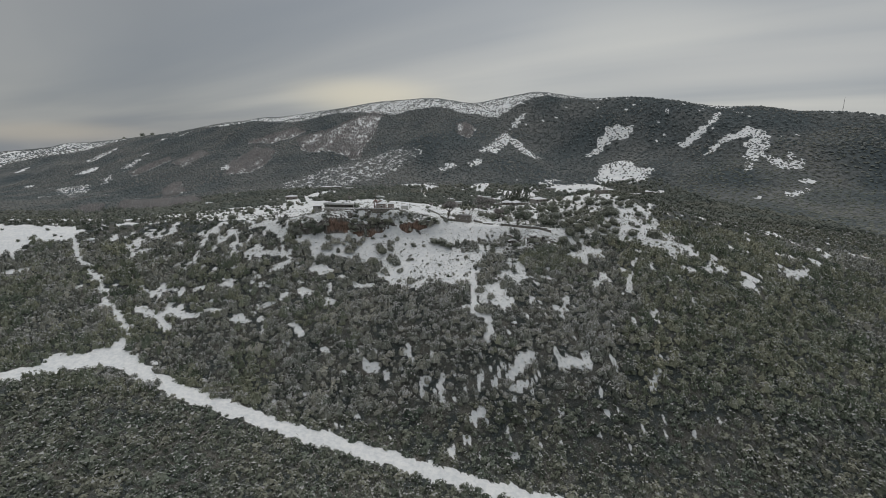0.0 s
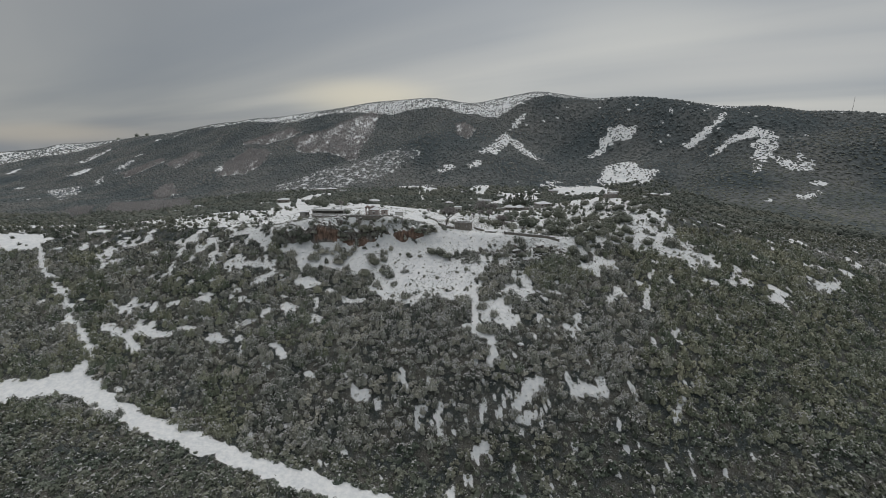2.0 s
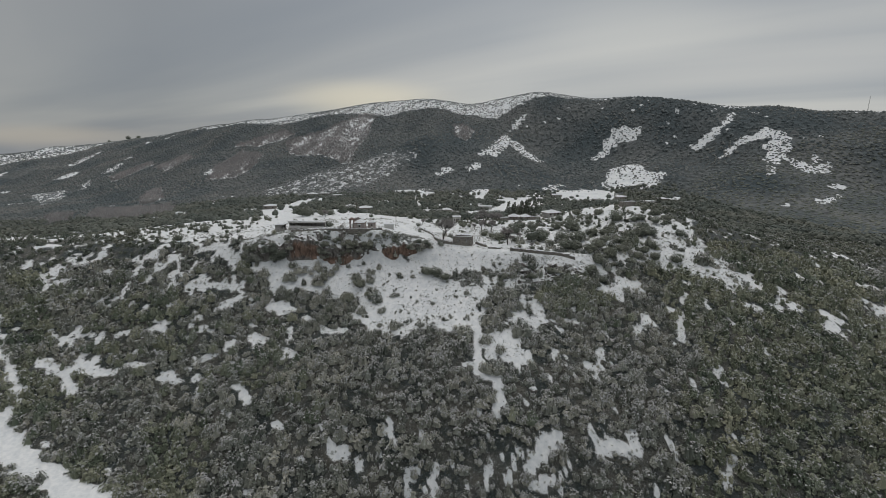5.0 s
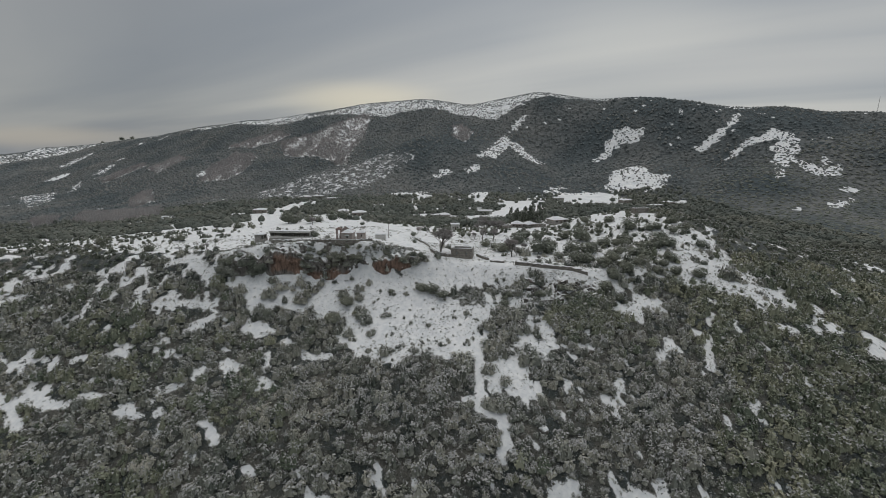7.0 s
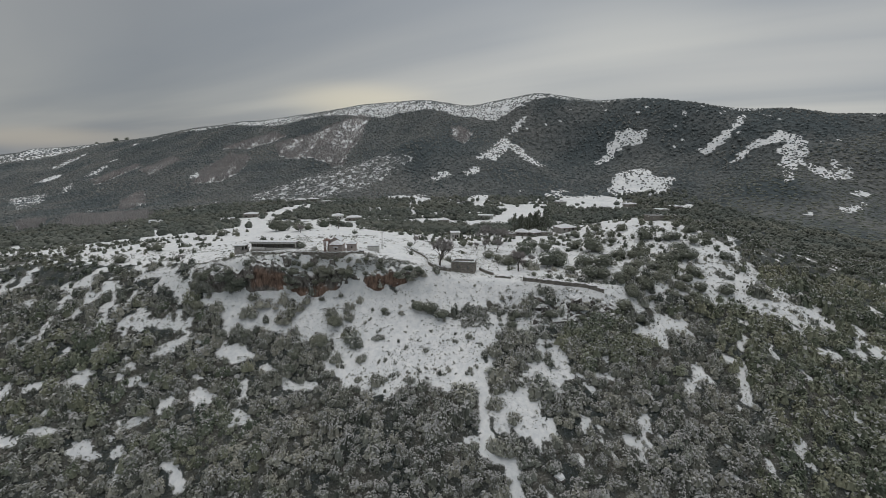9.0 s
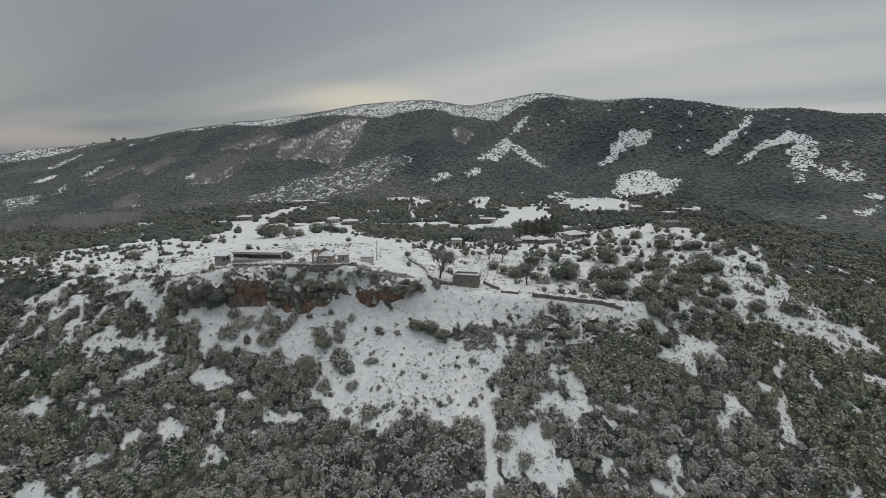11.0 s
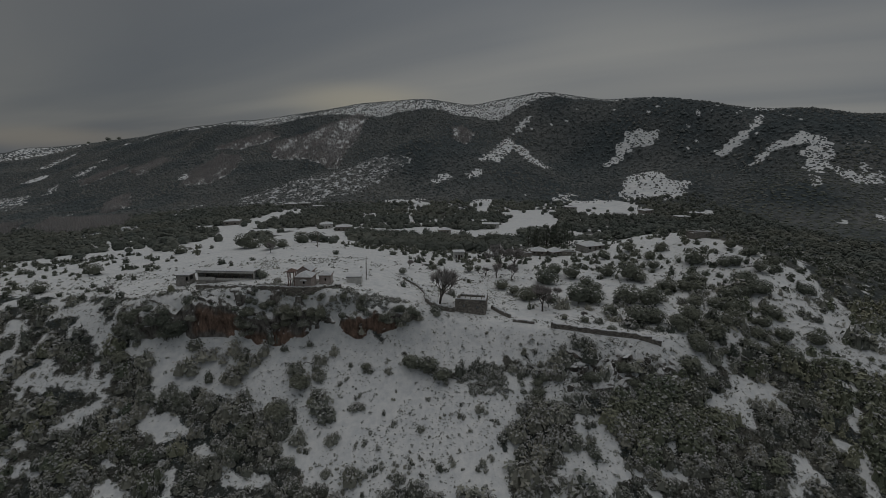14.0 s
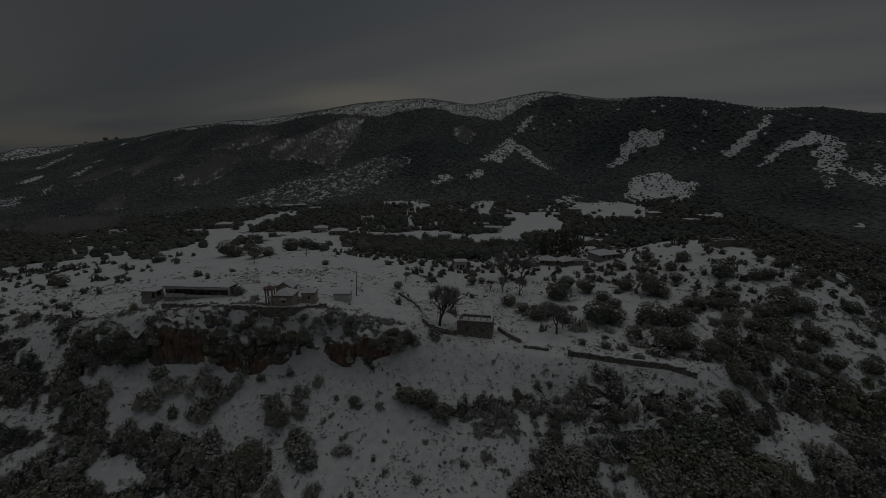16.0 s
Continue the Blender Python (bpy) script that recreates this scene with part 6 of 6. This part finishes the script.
def crag_bushes(count, x0, x1, f0, f1, small, large, foot=CLIFF_FOOT, tall=CLIFF_TALL, seed=1, kinds=None, label="dark bush clinging to the limestone cliff", group="bushes on the cliff"):
    for k in range(count):
        x, f = r_.uniform(x0, x1), r_.uniform(f0, f1)
        yf, zf, h = (float(v[0]) for v in face_at(foot, tall, np.array([x]), seed))
        y = yf - 0.1 + 0.16 * f * h + max(0, f - 0.9) * 8
        r = r_.uniform(small, large)
        ob = put(kinds or (OAKS if k % 2 else SHRUBS[:4]), k, x, y, r, label, "shrub", group, 1.0, 0.3)
        ob.matrix_basis = Matrix.Translation((0, 0, max(0, zf + min(f, 1) * h - height(x, y)))) @ ob.matrix_basis


crag_bushes(54, -86, -64, 0.05, 1.15, 1.0, 2.5)
crag_bushes(20, -64, -26, 0.85, 1.18, 0.7, 1.6)
crag_bushes(14, -53, -47, 0.25, 1.0, 1.0, 1.9)
crag_bushes(16, -44, -29, 0.5, 1.05, 0.9, 2.0)
crag_bushes(50, -64, -26, 0.6, 1.2, 0.35, 0.8)
crag_bushes(24, -12.5, -3, 0.4, 1.1, 0.8, 1.7, SCAR_FOOT, SCAR_TALL, 2, None, "dark bush along the top of the rock scar", "bushes on the scar")
crag_bushes(14, -24, -12, 0.95, 1.25, 0.6, 1.3, SCAR_FOOT, SCAR_TALL, 2, None, "dark bush along the top of the rock scar", "bushes on the scar")
for k in range(34):
    x = r_.uniform(22, 68)
    put(OAKS if k % 2 else SHRUBS[:4], k, x, 232.5 - 0.06 * (x - 24) + r_.uniform(-3.5, 2.5), r_.uniform(0.9, 2.1), "dark bush growing out of the broken crag", "shrub", "bushes on the lower crag", 0.9, 0.3)


TWIGS = mottled("dull_twigs", (0.10, 0.09, 0.085), (0.20, 0.185, 0.175), 0.6)


# leafless trees
def bare_tree(seed):
    r = random.Random(seed)
    s = new("leafless_tree")
    trunk, limbs, twigs = bmesh.new(), bmesh.new(), bmesh.new()

    def grow(a, d, long, thick, level):
        b = a + d * long
        stem(trunk if level == 0 else limbs, a, b, thick, max(0.022, thick * 0.62), 5 if level < 2 else 3)
        if level >= 4:
            for _ in range(5 if level > 4 else 2):
                e = (d + Vector((r.uniform(-1, 1), r.uniform(-1, 1), r.uniform(-0.3, 0.9)))).normalized() * r.uniform(0.5, 1.0)
                w = e.cross(Vector((r.uniform(-1, 1), r.uniform(-1, 1), 1))).normalized() * 0.026
                twigs.faces.new([twigs.verts.new(q) for q in (b - w, b + w, b + e)])
        if level >= 5:
            return
        for _ in range(3):
            turn = Vector((r.uniform(-1, 1), r.uniform(-1, 1), r.uniform(-0.15, 0.7)))
            grow(b - d * long * r.uniform(0, 0.35), (d * 0.75 + turn * 0.75).normalized(), long * r.uniform(0.62, 0.82), max(0.028, thick * 0.58), level + 1)

    grow(Vector((0, 0, -0.3)), Vector((0.12, 0.05, 1)).normalized(), 1.5, 0.17, 0)
    part("trunk", trunk, BARK, s)
    part("bough", limbs, TWIGS, s)
    part("spray", twigs, BARE, s)
    return s


BARES = [bare_tree(k) for k in range(3)]
for k, (x, y, q) in enumerate(((2.6, 256.0, 2.6), (31.5, 255.0, 1.9), (26, 303, 2.1), (31.8, 305, 2.0), (27.2, 284.1, 1.4), (22.5, 286.5, 1.2), (34.0, 258.5, 0.9), (41.5, 249.5, 0.55), (-63, 309, 1.0), (-8.0, 290, 0.8), (19.0, 289.0, 0.8), (-99, 271, 0.6), (39, 268, 0.8))):
    put(BARES, k, x, y, q, "leafless grey tree with fine spreading branches", "tree", "leafless trees", 1.0, 0.0)


def cypress(x, y, tall, seed):
    r = np.random.default_rng(seed)
    n = 260
    h = r.uniform(0.03, 1, n) ** 0.9
    a = r.uniform(0, 6.28, n)
    w = 0.17 * np.sin(np.pi * np.clip(h * 0.8 + 0.16, 0, 1)) * r.uniform(0.7, 1.1, n)
    p = np.stack([np.cos(a) * w, np.sin(a) * w, h], -1)
    tri = p[:, None, :] + r.normal(size=(n, 3, 3)) * (0.035, 0.035, 0.05)
    s = thing("cypress", x, y, height(x, y) - 0.2, 0, "tall narrow dark green cypress beside the fields", "tree", "cypress row")
    c = new("crown", mesh_of("crown", tri * tall, r.uniform(size=n) < 0.05, (WOOD_LEAVES, FROST)))
    c.parent = s
    bm = bmesh.new()
    stem(bm, (0, 0, -0.3), (0, 0, tall * 0.8), 0.2, 0.05)
    part("trunk", bm, BARK, s)


for k in range(11):
    cypress(46 + k * 1.6 + random.uniform(-1, 1), 346 + k * -0.5 + random.uniform(-3, 3), random.uniform(7.5, 11.5), k)
for k, (x, y) in enumerate(((222, 590), (240, 575), (214, 610), (247, 566))):
    cypress(x, y, random.uniform(9, 13), 30 + k)


# ---- village ----
def house(x, y, w, d, h, turn, walls, label, kind="hip"):
    s = thing("house", x, y, height(x, y) - 0.1, turn, label, "house", "houses of the village")
    part("plinth", box(-w / 2 - 0.1, w / 2 + 0.1, -d / 2 - 0.1, d / 2 + 0.1, -2.5, 0.25), GREY_WALL, s)
    holes = [(-w * 0.36, -w * 0.24, 1.1, 2.2), (w * 0.18, w * 0.3, 1.1, 2.2), (-0.5, 0.5, 0.26, 2.25)]
    part("wall", wall_with_holes(-w / 2, w / 2, -d / 2, 0.3, 0.26, h, holes), walls, s)
    part("wall", box(-w / 2, w / 2, d / 2 - 0.3, d / 2, 0.26, h), walls, s)
    for k in (-1, 1):
        part("wall", box(min(k * w / 2, k * (w / 2 - 0.3)), max(k * w / 2, k * (w / 2 - 0.3)), -d / 2 + 0.31, d / 2 - 0.31, 0.26, h), walls, s)
    for a, b, c, e in holes[:2]:
        part("window", box(a + 0.02, b - 0.02, -d / 2 + 0.12, -d / 2 + 0.18, c + 0.02, e - 0.02), DARK, s)
    part("door", box(-0.48, 0.48, -d / 2 + 0.1, -d / 2 + 0.16, 0.27, 2.23), TIMBER, s)
    rise = 1.5 if kind == "hip" else 0.25
    part("roof", hip(-w / 2, w / 2, -d / 2, d / 2, h + 0.14, rise, 0.4, max(0, d - w) + 0.5), TILE if kind == "hip" else GREY_WALL, s)
    part("roof_snow", rough(hip(-w / 2, w / 2, -d / 2, d / 2, h + 0.36, rise, 0.36, max(0, d - w) + 0.5, 0.16), 0.05, 0.9), SNOW, s)


NEAR_HOUSES = (
    (68, 326, 9.5, 7, 2.1, 20, "hip"),
    (10.8, 317, 4.2, 3.8, 3.2, 5, "flat"),
    (45, 323, 6, 4.5, 1.9, -10, "hip"),
    (51.5, 322, 5.5, 4.5, 1.8, 25, "hip"),
    (-81, 474, 9, 7, 3.2, 12, "hip"),
    (-64, 455, 11, 7, 3.0, 8, "hip"),
    (7, 452, 8, 6, 2.8, 10, "hip"),
)
FAR_HOUSES = (
    (-178, 486, 10, 8, 3.2, 15, "flat"),
    (-173, 524, 12, 8, 3.4, 10, "hip"),
    (-175, 690, 14, 9, 3.6, 5, "hip"),
    (-132, 660, 16, 8, 3.6, 0, "flat"),
    (-160, 694, 13, 8, 3.2, 0, "flat"),
    (38, 522, 12, 7, 3.0, 0, "flat"),
    (45, 497, 13, 7, 3.0, -5, "flat"),
    (218, 602, 13, 8, 3.4, 20, "hip"),
    (236, 566, 12, 9, 3.2, 10, "flat"),
    (184, 584, 11, 8, 3.0, -12, "hip"),
    (262, 590, 11, 8, 3.4, 0, "hip"),
    (150, 640, 12, 8, 3.2, 0, "flat"),
)
for k, (x, y, w, d, h, turn, kind) in enumerate(NEAR_HOUSES + FAR_HOUSES):
    walls = (GREY_WALL, WHITE_WALL, STONE)[k % 3]
    house(x, y, w, d, h, turn, walls, ("small stone house with snow-covered roof among trees", "low pale house with snow-covered roof in the village", "low grey house with snow-covered roof beside snowy fields")[k % 3], kind)


def mast(x, y, tall):
    s = thing("radio_mast", x, y, height(x, y) - 0.5, 0, "thin grey lattice radio mast on the mountain ridge", "mast")
    bm = bmesh.new()
    for a in range(3):
        p = Vector((math.cos(a * 2.094) * 0.6, math.sin(a * 2.094) * 0.6, 0))
        stem(bm, p, (p.x * 0.25, p.y * 0.25, tall), 0.10, 0.06, 4)
    part("legs", bm, SHEET, s)
    bm = bmesh.new()
    for k in range(12):
        z = tall * (k + 0.5) / 12
        q = 0.6 * (1 - 0.75 * z / tall)
        for a in range(3):
            stem(bm, (math.cos(a * 2.094) * q, math.sin(a * 2.094) * q, z), (math.cos(a * 2.094 + 2.094) * q, math.sin(a * 2.094 + 2.094) * q, z + tall / 14), 0.05, 0.05, 4)
    part("bracing", bm, SHEET, s)


mast(620, 742, 24)
for k, (x, y, r) in enumerate(((-1085, 1705, 9), (-1045, 1700, 7.5), (-1180, 1745, 6))):
    put(OAKS, 2 * k + 1, x, y, r, "dark tree alone on the far snowy ridge", "tree", "trees on the far ridge", 1.0, 0.05)


# ---- small growth poking through the snow ----
def tufts():
    r = np.random.default_rng(21)
    n = 30000
    x, y = r.uniform(-110, 90, n), r.uniform(200, 300, n)
    c = cover(x, y)
    ok = (c < 0.3) & (bumps(x, y, 9, 61) + 0.5 * bumps(x, y, 2.5, 62) > -0.2 + 0.3 * (y > 251)) & (away(PATH, x, y) > 1.2)
    x, y = x[ok], y[ok]
    kinds = [crown(r, 9, 0.46, 0.55, 0.6, False, 3) for _ in range(5)]
    plant("dry_tufts", x, y, r.uniform(0.10, 0.30, len(x)) * np.where(r.uniform(size=len(x)) < 0.05, 2.4, 1), kinds, r, SCRUB, "dry grass tufts and low thorn poking through snow", "grass", (0.7, 1.2))


def stones():
    r = np.random.default_rng(22)
    n = 1500
    x, y = r.uniform(-100, 110, n), r.uniform(226, 330, n)
    ok = (cover(x, y) < 0.45) & (bumps(x, y, 14, 63) > 0.08)
    x, y = x[ok], y[ok]
    kinds = [crown(r, 10, 0.7, 0.35, 0.5, False, 3) for _ in range(5)]
    plant("loose_stones", x, y, r.uniform(0.2, 0.6, len(x)), kinds, r, STONE, "loose grey stones half buried in snow", "stones", (0.5, 0.9))


tufts()
stones()


def bank_growth():
    """Thorn and small bushes in loose strings on the bank below the lane and above the cliff."""
    r = np.random.default_rng(23)
    n = 2600
    x = np.concatenate([r.uniform(2, 70, n), r.uniform(-92, -4, n)])
    y = np.concatenate([230.5 + 6.0 * r.uniform(0, 1, n) - 0.02 * (x[:n] - 35), np.interp(x[n:], (-92, -60, -36, -4), (257, 254, 251, 249)) + r.uniform(0, 5.5, n)])
    ok = bumps(x, y * 1.6, 4.5, 65, 2) > np.where(x < -4, 0.02, 0.16)
    x, y = x[ok], y[ok]
    kinds = [clump(r, 22, 0.30, 0.35, 3, False) for _ in range(6)]
    plant("bank_scrub", x, y, r.uniform(0.25, 0.85, len(x)), kinds, r, SCRUB, "low thorn and small bushes in strings on the snowy bank", "scrub", (0.6, 1.2))


bank_growth()


def clearing_growth():
    """Small frosted bushes strewn over the clearing, thicker towards its lower edge."""
    r = np.random.default_rng(24)
    n = 900
    x, y = r.uniform(-34, 26, n), r.uniform(209, 243, n)
    ok = inside(CLEARING, x, y) & (r.uniform(size=n) < 0.10 + 0.30 * (1 - ramp(213, 228, y))) & (away(PATH, x, y) > 1.8)
    kinds = [clump(r, 60, 0.19, 0.35, 4) for _ in range(6)]
    plant("clearing_bushes", x[ok], y[ok], 0.35 + 1.0 * r.uniform(0, 1, int(ok.sum())) ** 1.6, kinds, r, SCRUB, "small frosted bushes strewn over the snowy clearing", "scrub", (0.7, 1.1))


clearing_growth()


def dead_branch(x, y, long, seed):
    r = random.Random(seed)
    s = thing("fallen_branch", x, y, height(x, y), r.uniform(-40, 40), "dark fallen branch lying on the snow", "branch", "fallen branches")
    bm = bmesh.new()
    h0 = height(x, y)
    a = Vector((0, 0, 0.1))
    for k in range(4):
        b = a + Vector((long / 4, r.uniform(-0.5, 0.5), 0))
        b.z = r.uniform(0.05, 0.4)
        stem(bm, a, b, 0.14 - 0.02 * k, 0.12 - 0.02 * k)
        stem(bm, b, b + Vector((r.uniform(0.2, 0.9), r.uniform(-1, 1), r.uniform(0.1, 0.5))), 0.06, 0.02)
        a = b
    part("wood", bm, BARK, s)


for k, (x, y, q) in enumerate(((40.5, 212.6, 2.6), (4, 236.2, 3.4), (8, 234.8, 3.2), (11, 233.6, 2.8), (-38, 245.2, 2.5), (-33, 244.6, 3.0))):
    dead_branch(x, y, q, k)
